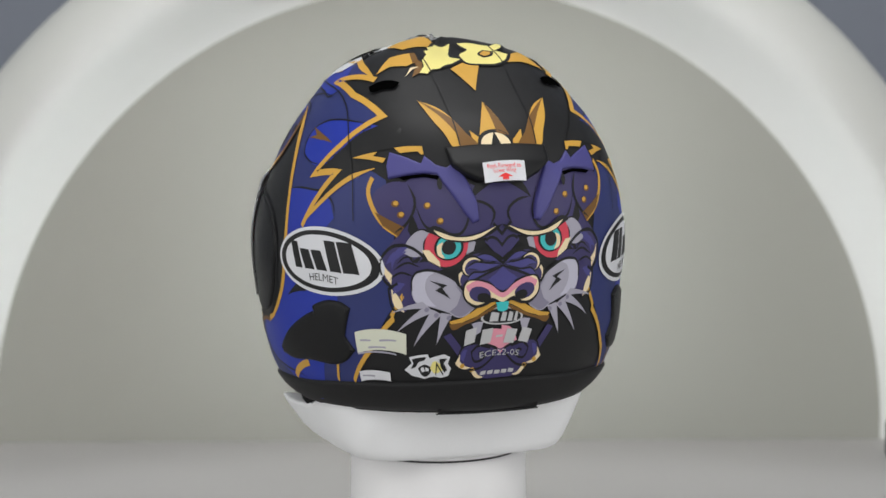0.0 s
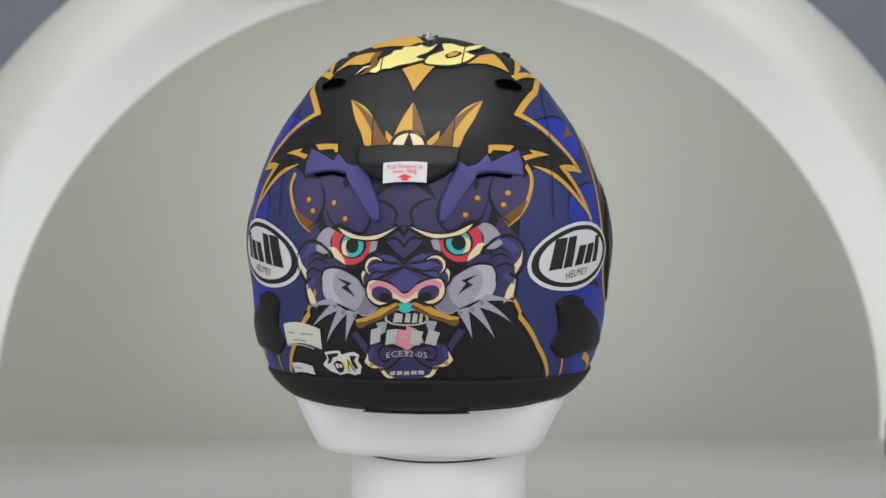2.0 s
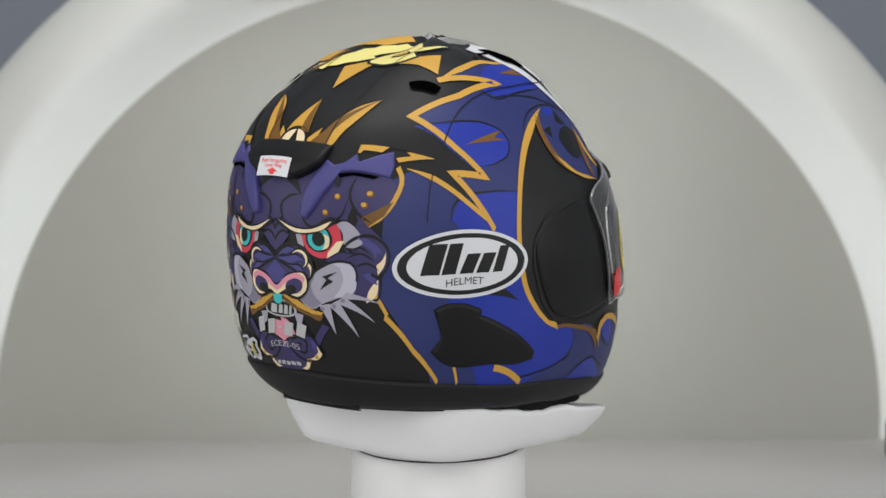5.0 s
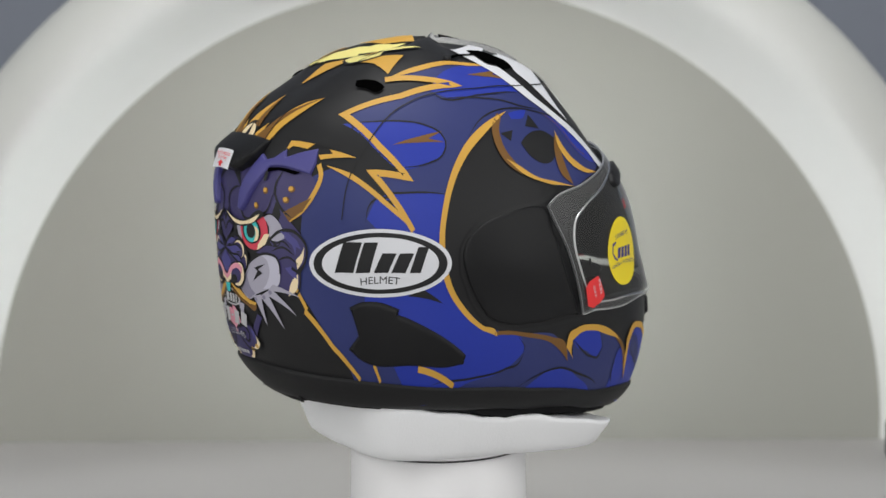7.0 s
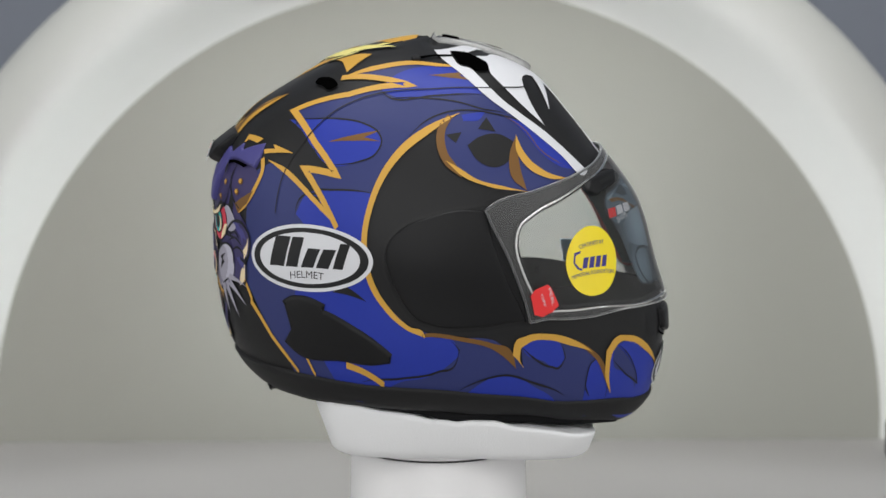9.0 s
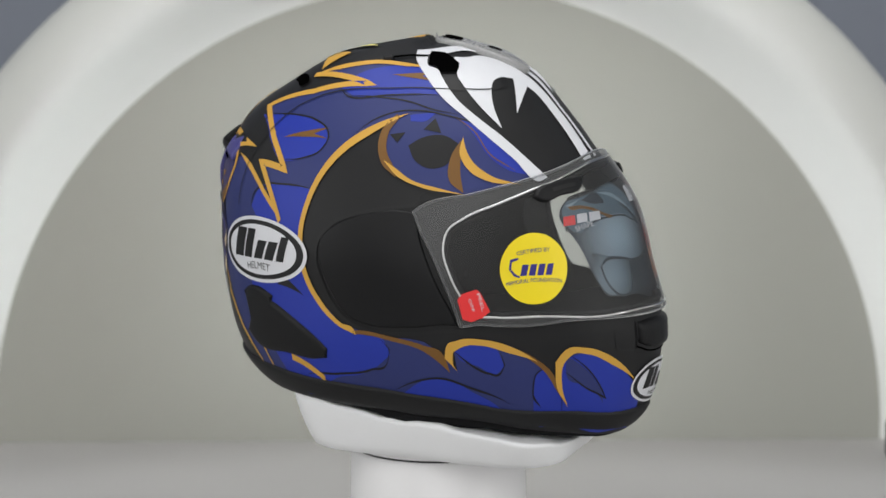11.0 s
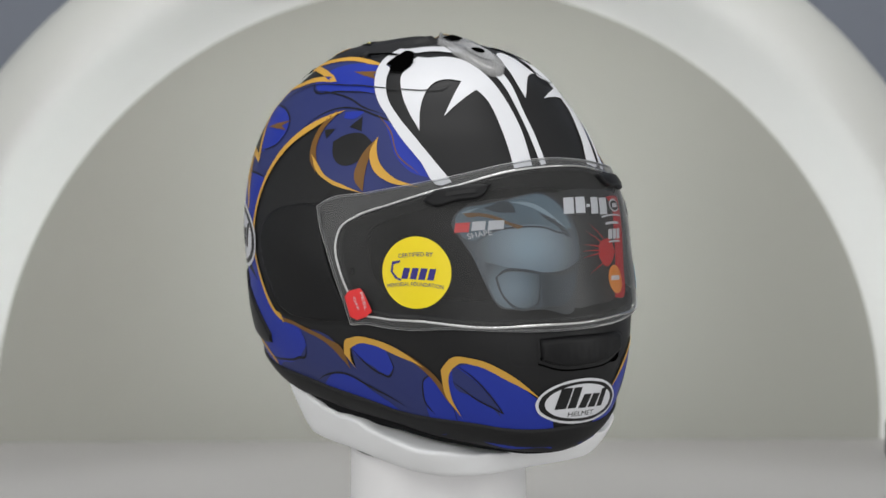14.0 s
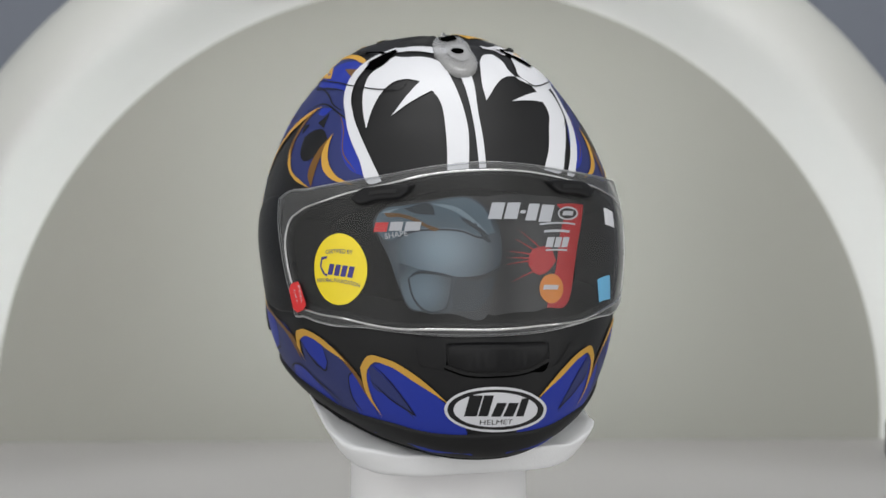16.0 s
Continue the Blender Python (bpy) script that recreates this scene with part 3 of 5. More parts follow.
paint("blue_flame", BLUE, 2, [(61.3, -53.8), (58.8, -47.2), (62.8, -37.5), (68.4, -23.3), (76.9, -27.5), (85.1, -29.2), (92.4, -28.0), (100.5, -23.5), (110.2, -9.6), (112.7, 9.1), (111.9, 22.5), (114.4, 27.1), (120.4, 18.9), (125.0, -10.1), (117.8, -51.6), (105.2, -63.3), (85.7, -69.9), (79.3, -67.7), (77.6, -48.3), (68.5, -51.2)], pair=True)
stroke("outline", INK, 3, [(61.9, -54.7), (58.8, -51.3), (58.8, -46.5), (62.6, -37.5), (68.3, -22.9)], 0.6, pair=True, taper=True)
stroke("outline", INK, 3, [(111.8, 19.3), (113.0, 26.1), (116.3, 26.3), (121.8, 15.5), (125.4, -10.0), (122.1, -39.1)], 0.7, pair=True, taper=True)
paint("dark_thorn", INK, 3, [(90.9, -48.1), (100.0, -30.6), (91.1, -41.5)], tight=True, pair=True)
paint("blue_flame", BLUE, 2, [(123.6, 34.2), (114.7, 47.0), (106.0, 59.5), (95.5, 76.3), (80.5, 93.9), (105.1, 70.3)], pair=True)
stroke("outline", INK, 3, [(124.2, 33.1), (114.6, 46.8), (105.9, 59.3), (95.4, 76.1), (79.4, 94.9)], 0.6, pair=True, taper=True)
paint("blue_flame", BLUE, 2, [(95.4, 59.9), (86.7, 68.0), (79.8, 77.2), (79.2, 82.6), (82.5, 82.3), (89.2, 74.0), (95.4, 63.0)], pair=True)
stroke("outline", INK, 3, [(96.0, 59.5), (93.2, 67.8), (86.1, 79.3), (81.3, 83.2), (78.8, 82.5), (79.1, 77.8)], 0.55, pair=True, taper=True)
paint("blue_flame", BLUE, 2, [(66.9, 93.6), (62.7, 94.3), (58.1, 100.6), (52.6, 108.1), (56.6, 99.7), (54.8, 95.9), (43.4, 98.8), (32.4, 103.9), (19.8, 111.2), (14.0, 113.5), (8.0, 118.6), (30.8, 116.6), (48.9, 110.6), (64.3, 104.1), (68.1, 97.5)], pair=True)
stroke("outline", INK, 3, [(62.6, 94.0), (66.9, 93.6), (68.6, 97.2), (64.8, 104.0)], 0.55, pair=True, taper=True)
paint("navy_thorn", NAVY, 3, [(52.7, 95.7), (46.2, 100.9), (34.4, 111.8), (44.9, 106.0), (53.7, 99.2)], pair=True)
stroke("outline", INK, 4, [(51.2, 96.3), (45.1, 101.3), (33.8, 112.2), (45.6, 105.9), (54.4, 98.9)], 0.4, pair=True, taper=True)

# lightning and flames
paint("black_bolt", BLACK, 2, [(29.4, -44.9), (45.2, -41.7), (59.0, -35.3), (51.2, -46.2), (73.6, -39.3), (55.5, -47.6), (43.1, -53.7), (44.3, -48.0), (35.4, -53.3), (24.4, -59.2), (27.4, -51.9)], tight=True, pair=True)
stroke("gold_bolt", GOLD, 4, [(24.2, 8.2), (24.6, -4.8), (27.0, -16.7), (27.2, -28.3)], 1.9, pair=True, taper=True)
stroke("gold_bolt", GOLD, 4, [(27.0, -28.2), (31.3, -17.4), (34.3, -8.3), (34.5, -26.7), (30.8, -43.8), (46.5, -39.7), (58.9, -35.1), (51.5, -45.5), (74.0, -39.1)], 1.9, tight=True, pair=True)
stroke("gold_bolt", GOLD, 4, [(73.3, -39.2), (60.9, -45.9), (48.6, -51.5), (39.9, -56.2)], 1.5, tight=True, pair=True, taper=True)
paint("gold_bolt", GOLD, 4, [(44.9, -47.5), (36.9, -52.8), (38.7, -52.8), (35.3, -56.3), (36.8, -56.7)], tight=True, pair=True)
paint("gold_bolt", GOLD, 4, [(23.7, -59.3), (31.8, -55.2), (30.7, -57.7), (25.4, -60.1), (24.8, -61.4), (24.0, -61.6)], tight=True, pair=True)
paint("gold_crescent", GOLD, 4, [(42.2, 7.7), (47.5, -2.0), (55.1, -12.4), (62.9, -19.8), (71.4, -25.4), (79.9, -29.2), (87.4, -30.4), (97.0, -27.6), (104.7, -20.6), (111.0, -8.8), (113.4, 3.8), (112.3, 2.8), (110.3, -6.5), (103.9, -18.3), (97.1, -24.6), (88.7, -27.4), (80.5, -26.8), (72.7, -23.5), (64.6, -18.1), (57.6, -11.2), (51.4, -3.2), (42.2, 7.7)], pair=True)
paint("bronze_flame", BRONZE, 4, [(113.3, 2.0), (110.2, 27.2), (105.3, 45.7), (102.7, 56.6), (101.1, 63.2), (99.9, 56.7), (104.0, 44.4), (109.1, 26.5), (112.2, 1.7)], pair=True)
paint("gold_flame", GOLD, 5, [(98.0, 66.7), (100.2, 57.5), (97.5, 55.9), (92.8, 59.4), (83.8, 69.2), (75.2, 79.0), (65.0, 90.9), (76.2, 80.5), (84.9, 70.4), (91.2, 63.7), (96.2, 60.1), (98.2, 62.2)], pair=True)
paint("bronze_flame", BRONZE, 4, [(75.2, 79.1), (65.8, 89.4), (59.2, 97.4), (56.4, 102.7), (52.5, 108.6), (58.1, 102.0), (62.5, 95.3), (70.0, 86.1)], pair=True)
paint("gold_flame", GOLD, 5, [(52.0, 109.1), (58.4, 99.7), (57.9, 94.8), (53.7, 94.0), (44.2, 97.2), (32.4, 103.2), (18.4, 111.4), (32.5, 104.9), (43.4, 99.1), (51.2, 96.4), (55.1, 97.5), (55.7, 101.5)], pair=True)

# coiled dragon shapes over the brow
paint("bronze_arc", BRONZE, 4, [(43.4, 3.8), (48.5, 0.7), (54.3, 0.6), (60.3, 4.0), (63.5, 10.8), (61.3, 9.5), (56.1, 4.5), (49.6, 3.2), (44.4, 5.2)], pair=True)
paint("gold_arc", GOLD, 5, [(59.0, 4.0), (62.9, 10.8), (63.4, 21.2), (57.1, 39.2), (60.8, 27.9), (62.5, 16.4), (60.5, 9.0)], pair=True)
paint("bronze_arc", BRONZE, 4, [(43.9, 27.1), (50.5, 26.6), (57.1, 29.6), (57.8, 36.0), (52.9, 31.8), (47.8, 29.1)], pair=True)
paint("gold_thorn", GOLD, 5, [(42.6, 27.1), (48.0, 28.7), (50.8, 34.3), (49.3, 41.6), (42.2, 50.4), (47.4, 41.1), (47.6, 33.6), (45.4, 29.6)], pair=True)
paint("black_eye", INK, 3, [(52.6, 11.4), (48.8, 14.9), (45.2, 21.8), (45.3, 26.9), (52.5, 26.7), (56.9, 21.3), (56.2, 15.2)], pair=True)
paint("black_dot", INK, 3, [(41.2, 16.4), (45.0, 20.3), (46.1, 14.3)], tight=True, pair=True)
paint("black_dot", INK, 3, [(50.5, 3.6), (48.7, 8.8), (52.7, 7.3)], tight=True, pair=True)
paint("blue_flame", BLUE, 2, [(42.7, 8.2), (39.5, 15.8), (43.0, 14.1), (44.7, 9.1)], pair=True)
paint("blue_flame", BLUE, 2, [(38.0, 23.8), (36.2, 31.8), (36.3, 44.9), (36.6, 51.5), (41.6, 44.8), (42.5, 36.3), (40.3, 30.6)], pair=True)
stroke("outline", INK, 3, [(52.2, -9.6), (45.9, -2.9), (42.2, 4.5), (40.6, 10.3), (38.5, 20.9), (33.7, 36.2)], 0.5, pair=True, taper=True)
stroke("bronze_outline", BRONZE, 3, [(38.1, 21.5), (39.0, 29.4), (41.9, 37.0), (39.8, 47.1)], 0.4, pair=True, taper=True)
stroke("outline", INK, 3, [(36.9, 22.7), (38.9, 13.6), (38.6, 7.6), (38.6, -15.2)], 0.5, pair=True, taper=True)

# white horns on the brow
OUTER = [(37.9, 32.9), (36.5, 23.7), (34.9, 17.1), (31.8, 11.4), (27.7, 6.8), (24.5, 4.0), (19.2, 0.8), (13.6, -0.8), (10.3, 5.4), (6.4, 8.5), (-0.5, 8.3), (1.4, 13.9), (5.1, 14.5), (9.2, 12.1), (12.7, 10.0), (14.6, 8.7), (14.5, 3.8), (19.6, 4.7), (23.8, 6.8), (24.4, 9.5), (27.4, 12.3), (30.5, 15.9), (32.7, 19.8), (34.3, 27.3), (34.4, 38.0), (33.4, 47.8), (32.0, 55.5), (35.9, 54.3), (37.4, 44.3)]
paint("white_stripe", WHITE, 5, OUTER)
paint("white_horn", WHITE, 3, [(23.9, 15.5), (20.2, 14.6), (18.5, 12.2), (15.8, 11.4), (14.3, 14.0), (9.3, 16.2), (5.9, 18.7), (4.2, 23.7), (3.4, 29.0), (2.4, 35.2), (1.6, 41.0), (1.4, 48.0), (2.2, 54.0), (3.4, 59.9), (10.4, 59.6), (9.2, 53.0), (8.4, 46.4), (8.0, 40.0), (8.4, 36.5), (9.8, 33.2), (15.0, 34.5), (23.4, 36.7), (12.4, 28.9), (16.2, 26.2), (19.6, 25.5), (23.8, 27.0), (27.6, 30.0), (32.1, 36.0), (31.4, 30.4), (30.0, 24.8), (28.0, 20.4)])
paint("white_stripe", WHITE, 3, [(0.5, 29.0), (-2.8, 28.5), (-2.9, 32.1), (-2.7, 40.5), (-2.9, 51.7), (-2.5, 59.7), (-0.1, 60.0), (-0.5, 54.1), (-0.7, 46.2), (-0.4, 38.1), (0.0, 33.0)])
paint("white_horn", WHITE, 3, [(-7.6, 18.7), (-9.0, 15.9), (-11.9, 14.5), (-13.9, 18.6), (-15.2, 24.4), (-17.5, 26.7), (-21.7, 26.6), (-27.8, 21.2), (-31.9, 24.1), (-34.4, 29.0), (-34.4, 37.9), (-33.1, 47.2), (-30.5, 55.1), (-23.3, 57.0), (-26.0, 49.1), (-26.8, 41.8), (-27.0, 33.0), (-25.7, 31.3), (-13.9, 36.6), (-17.0, 34.1), (-23.7, 28.4), (-19.7, 26.0), (-16.1, 26.0), (-13.2, 27.5), (-9.9, 31.3), (-7.5, 35.2), (-5.8, 37.7), (-5.3, 32.9), (-5.9, 26.6)])
paint("white_stripe", WHITE, 5, [(-28.8, 19.0), (-32.2, 18.1), (-35.0, 23.1), (-38.2, 29.9), (-39.6, 38.8), (-38.1, 48.6), (-36.2, 53.5), (-33.0, 54.8), (-35.3, 47.7), (-36.2, 39.5), (-35.6, 31.4), (-33.5, 25.0), (-30.5, 20.4)])
paint("white_stripe", WHITE, 4, [(-9.9, 7.5), (-15.0, -1.0), (-20.0, -6.0), (-25.0, -5.4), (-28.6, -1.0), (-30.2, 7.8), (-31.6, 18.0), (-22.2, 26.2), (-18.2, 25.2), (-17.6, 20.3), (-18.6, 9.0), (-15.6, 13.0), (-14.1, 9.9), (-10.3, 10.3)])

# gold crown and numerals on the crown
paint("gold_diamond", GOLD, 3, [(-5.4, -33.0), (0.2, -28.4), (4.0, -31.3), (-1.1, -44.1)], tight=True)
paint("numeral", YELLOWISH, 5, [(-15.0, -33.6), (-12.7, -30.7), (-12.1, -27.3), (-9.4, -23.1), (-9.0, -19.5), (-7.0, -17.6), (-6.6, -14.7), (-3.3, -10.9), (-2.2, -8.2), (2.6, -8.1), (1.6, -10.9), (-1.4, -18.8), (-2.4, -23.4), (0.4, -25.4), (-3.4, -29.5), (-6.6, -31.1), (-8.8, -32.9), (-11.0, -32.9), (-13.0, -34.6)], tight=True)
paint("numeral_edge", INK, 4, [(-15.6, -34.6), (-6.6, -32.2), (-3.0, -30.4), (1.4, -25.6), (-1.3, -23.6), (-0.4, -18.8), (3.4, -8.1), (2.0, -7.4), (-4.0, -20.0), (-4.5, -29.0)], tight=True)
paint("numeral_edge", INK, 4, [(3.4, -9.4), (4.0, -13.5), (4.4, -16.6), (1.8, -18.9), (0.1, -24.6), (0.8, -30.2), (4.2, -31.4), (9.2, -31.8), (13.3, -29.0), (15.8, -24.0), (12.6, -21.0), (15.3, -18.4), (17.0, -11.0), (11.7, -15.6), (9.4, -13.9), (7.9, -12.0), (4.6, -9.2)])
paint("numeral", YELLOWISH, 5, [(4.2, -10.0), (7.9, -12.9), (9.4, -15.1), (11.7, -16.8), (16.4, -11.6), (14.1, -18.6), (11.6, -21.2), (14.8, -23.9), (12.5, -28.4), (8.9, -30.8), (4.2, -30.4), (1.5, -29.5), (1.0, -24.6), (2.6, -18.8), (5.2, -16.8), (4.7, -13.1)])
paint("numeral_edge", INK, 6, [(6.2, -23.0), (8.6, -19.8), (11.2, -22.2), (9.5, -25.6), (7.0, -26.4)])
paint("numeral_gap", GOLD, 7, [(6.9, -23.1), (8.7, -20.9), (10.3, -22.4), (9.0, -24.8), (7.4, -25.4)])
paint("gold_leaf", GOLD, 3, [(-26.0, -26.3), (-19.8, -21.3), (-12.3, -21.3), (-13.3, -27.4), (-17.2, -28.8), (-21.4, -26.1)], tight=True)
paint("bronze_leaf", BRONZE, 4, [(-13.9, -21.3), (-12.3, -21.3), (-13.3, -27.4), (-15.2, -28.0)], tight=True)
paint("gold_leaf", GOLD, 3, [(11.4, -29.9), (15.2, -24.1), (19.6, -18.6), (25.4, -26.4), (18.3, -27.3)], tight=True)
paint("gold_leaf", GOLD, 3, [(-17.2, -11.3), (-9.0, -3.6), (-1.6, -5.2), (-5.8, -13.2), (-14.6, -17.6)], tight=True)
paint("hair_streak", CREAM, 5, [(-19.4, -33.6), (-16.6, -30.2), (-14.2, -30.6), (-16.4, -31.2)], tight=True)
paint("hair_streak", BRONZE, 4, [(-17.6, -34.4), (-14.8, -29.8), (-14.2, -24.8), (-12.4, -28.4), (-14.2, -33.2)], tight=True)
paint("horn", GOLD, 3, [(19.8, -44.6), (18.0, -53.2), (15.8, -59.2), (14.6, -63.1), (5.8, -64.5), (9.5, -60.1), (12.1, -54.8), (15.0, -49.7)], pair=True)
paint("horn_shade", BRONZE, 4, [(19.8, -44.6), (15.6, -52.5), (12.6, -59.1), (12.5, -63.6), (5.8, -64.5), (9.5, -60.1), (12.1, -54.8)], tight=True, pair=True)
paint("crown_point", GOLD, 3, [(-0.8, -49.2), (4.0, -61.4), (-5.6, -61.2)], tight=True)
paint("crown_shade", BRONZE, 4, [(-0.8, -49.7), (0.1, -61.1), (4.0, -61.4)], tight=True)
paint("crown_point", GOLD, 3, [(3.1, -64.7), (8.3, -59.3), (7.9, -64.3)], tight=True, pair=True)
oval("crown_medal", INK, 4, (-1.0, -63.9), (5.8, -0.1), (-0.1, -4.2))
oval("crown_medal", CREAM, 5, (-1.0, -64.3), (4.9, -0.1), (-0.1, -3.5))
paint("crown_star", INK, 6, [(-0.9, -60.4), (0.8, -64.8), (-2.7, -64.7)], tight=True)

# beast face
AXIS, WIDE = -2.2, 2.2
paint("face", PURPLE, 2, both([(0.0, -74.2), (6.1, -74.4), (15.2, -68.9), (25.8, -65.6), (33.7, -65.1), (40.3, -66.4), (39.9, -72.6), (37.2, -76.1), (44.2, -76.3), (49.0, -79.2), (46.5, -85.2), (51.3, -88.4), (47.1, -94.3), (38.3, -95.9), (28.0, -91.2), (17.6, -92.8), (13.2, -89.8), (7.1, -87.5), (0.0, -87.7)]), tight=True)
paint("ear_plate", PURPLE, 3, [(26.0, -66.8), (34.1, -62.3), (40.2, -62.0), (42.6, -67.1), (39.2, -74.2), (31.7, -74.9), (27.4, -72.0)], pair=True)
stroke("gold_edge", GOLD, 4, [(37.4, -57.8), (40.3, -59.2), (41.9, -64.5), (40.6, -71.0), (37.3, -75.8)], 1.6, pair=True)
paint("bronze_edge", BRONZE, 5, [(41.9, -65.8), (41.3, -70.6), (37.4, -76.4), (34.0, -75.5), (38.2, -70.7)], tight=True, pair=True)
stroke("outline", INK, 5, [(27.5, -66.5), (27.4, -72.0), (32.4, -75.1), (38.0, -74.8)], 0.9, pair=True, taper=True)
paint("brow_plate", PURPLE, 3, [(14.8, -69.0), (24.9, -68.8), (27.0, -73.0), (26.0, -78.6), (20.0, -82.8), (13.0, -84.5), (10.5, -82.8), (11.4, -76.9)], pair=True)
paint("brow_plate_face", PURPLE, 4, [(15.4, -70.7), (24.2, -70.1), (25.7, -73.4), (24.1, -78.8), (18.7, -82.2), (13.7, -83.5), (12.2, -82.3), (13.0, -76.7)], pair=True)
stroke("outline", INK, 5, [(11.2, -74.8), (10.4, -82.1), (13.0, -84.5), (20.5, -82.7), (26.6, -78.3), (27.4, -72.8)], 0.8, pair=True, taper=True)
oval("rivet", BRONZE, 6, (33.9, -68.6), (1.32, 0.67), (0.31, -0.82), pair=True)
oval("rivet_head", GOLD, 7, (33.6, -68.6), (0.88, 0.44), (0.21, -0.55), pair=True)
oval("rivet", BRONZE, 6, (33.5, -72.1), (1.35, 0.63), (0.35, -0.80), pair=True)
oval("rivet_head", GOLD, 7, (33.2, -72.1), (0.90, 0.42), (0.23, -0.53), pair=True)
oval("rivet", BRONZE, 6, (23.6, -74.3), (1.25, 0.40), (0.23, -0.82), pair=True)
oval("rivet_head", GOLD, 7, (23.4, -74.2), (0.83, 0.26), (0.15, -0.55), pair=True)
oval("rivet", BRONZE, 6, (20.6, -79.6), (1.29, 0.33), (0.23, -0.83), pair=True)
oval("rivet_head", GOLD, 7, (20.3, -79.5), (0.86, 0.22), (0.15, -0.55), pair=True)
stroke("outline", INK, 4, [(8.7, -77.6), (5.0, -78.7), (2.0, -81.7), (3.6, -85.1)], 0.7, pair=True, taper=True)
paint("temple", INK, 3, [(29.1, -78.6), (29.6, -73.5), (33.1, -76.7), (32.1, -83.5), (27.3, -82.0)], tight=True, pair=True)
paint("eye_socket", INK, 4, [(7.1, -87.2), (16.1, -86.3), (24.3, -80.8), (29.8, -78.4), (35.7, -80.5), (36.2, -83.9), (29.5, -87.6), (20.3, -93.1), (15.0, -92.8), (8.5, -90.3), (4.5, -89.1)], pair=True)
paint("eye_white", GREY, 5, [(8.5, -88.1), (11.6, -87.1), (13.2, -91.3), (10.0, -90.5)], tight=True, pair=True)
paint("eye_white", GREY, 5, [(25.4, -81.1), (28.2, -79.1), (32.1, -78.7), (35.9, -79.7), (37.9, -81.1), (34.4, -84.1), (30.3, -84.8), (29.0, -82.4)], pair=True)
paint("eye_ring", RED, 6, [(11.2, -87.2), (16.1, -86.2), (22.1, -83.1), (25.0, -80.9), (27.9, -82.3), (29.4, -85.1), (27.1, -88.9), (22.0, -91.6), (16.3, -91.7), (12.8, -90.0)], pair=True)
paint("eye_corner", CREAM, 7, [(24.5, -89.3), (27.4, -85.1), (30.2, -83.9), (28.9, -87.5), (24.5, -90.9)], tight=True, pair=True)
oval("iris_rim", INK, 8, (19.5, -86.9), (5.9, 1.3), (0.9, -3.4), pair=True)
oval("iris", TEAL, 9, (19.5, -86.9), (4.9, 1.1), (0.8, -3.0), pair=True)
paint("iris_glint", CREAM, 10, [(21.1, -85.0), (24.1, -85.4), (24.5, -87.5), (21.9, -89.4), (22.7, -86.7)], pair=True)
oval("pupil", INK, 11, (19.5, -87.0), (2.83, 0.60), (0.48, -1.86), pair=True)
paint("eyelid_line", INK, 12, [(-0.1, -84.7), (7.0, -86.0), (15.4, -85.1), (24.9, -79.8), (26.6, -80.2), (17.3, -86.2), (7.1, -87.6), (1.7, -86.1)], pair=True)
paint("eyelid", CREAM, 13, [(1.7, -85.1), (7.0, -86.3), (15.5, -85.4), (23.8, -80.9), (22.1, -83.1), (15.7, -86.2), (7.1, -87.2)], pair=True)
paint("cheek", PURPLE, 4, [(30.2, -85.8), (34.7, -80.9), (42.3, -77.3), (48.4, -78.5), (49.6, -82.1), (44.7, -86.5), (36.8, -86.9)], pair=True)
paint("cheek_light", VIOLET, 5, [(36.2, -81.5), (42.2, -78.7), (46.7, -79.5), (41.8, -81.0)], pair=True)
paint("cheek_edge", CREAM, 5, [(47.3, -78.1), (48.8, -81.2), (47.8, -85.3), (45.7, -83.5), (47.3, -80.2)], pair=True)
stroke("outline", INK, 6, [(29.3, -87.0), (34.7, -80.9), (42.8, -77.0), (49.0, -78.1), (50.0, -82.6), (48.2, -85.8)], 0.9, pair=True)
paint("cheek", PURPLE, 4, [(39.9, -88.3), (46.3, -85.0), (50.0, -86.9), (49.6, -91.9), (45.5, -95.0), (40.5, -91.7)], pair=True)
paint("cheek_edge", CREAM, 5, [(48.6, -86.3), (50.2, -89.9), (46.6, -94.9), (46.1, -91.9), (47.1, -88.8)], pair=True)
stroke("outline", INK, 6, [(44.8, -86.7), (49.8, -85.6), (51.5, -89.7), (46.3, -95.7)], 0.8, pair=True)
stroke("outline", INK, 6, [(33.0, -87.7), (37.6, -84.2), (44.4, -82.8)], 0.6, pair=True, taper=True)
stroke("outline", INK, 6, [(37.2, -88.4), (42.1, -84.9), (47.6, -83.9)], 0.6, pair=True, taper=True)
paint("cheek_light", VIOLET, 5, [(41.5, -88.6), (46.0, -86.2), (49.0, -87.8), (45.5, -88.8)], pair=True)
paint("muzzle", PURPLE, 6, both([(0.0, -92.4), (2.7, -91.5), (7.4, -91.0), (12.7, -91.3), (16.7, -93.8), (18.0, -96.9), (13.6, -99.5), (6.9, -99.4), (0.0, -99.6)]))
oval("muzzle_petal", INK, 7.0, (14.4, -96.6), (4.91, 0.67), (0.55, -2.97), pair=True)
oval("muzzle_petal", CREAM, 7.2, (14.2, -96.8), (4.14, 0.56), (0.46, -2.53), pair=True)
oval("muzzle_petal", PURPLE, 7.4, (13.5, -97.4), (3.90, 0.49), (0.41, -2.38), pair=True)
oval("muzzle_petal", INK, 7.6, (11.4, -94.0), (4.94, 0.56), (0.40, -2.81), pair=True)
oval("muzzle_petal", CREAM, 7.8, (11.2, -94.2), (4.21, 0.46), (0.33, -2.37), pair=True)
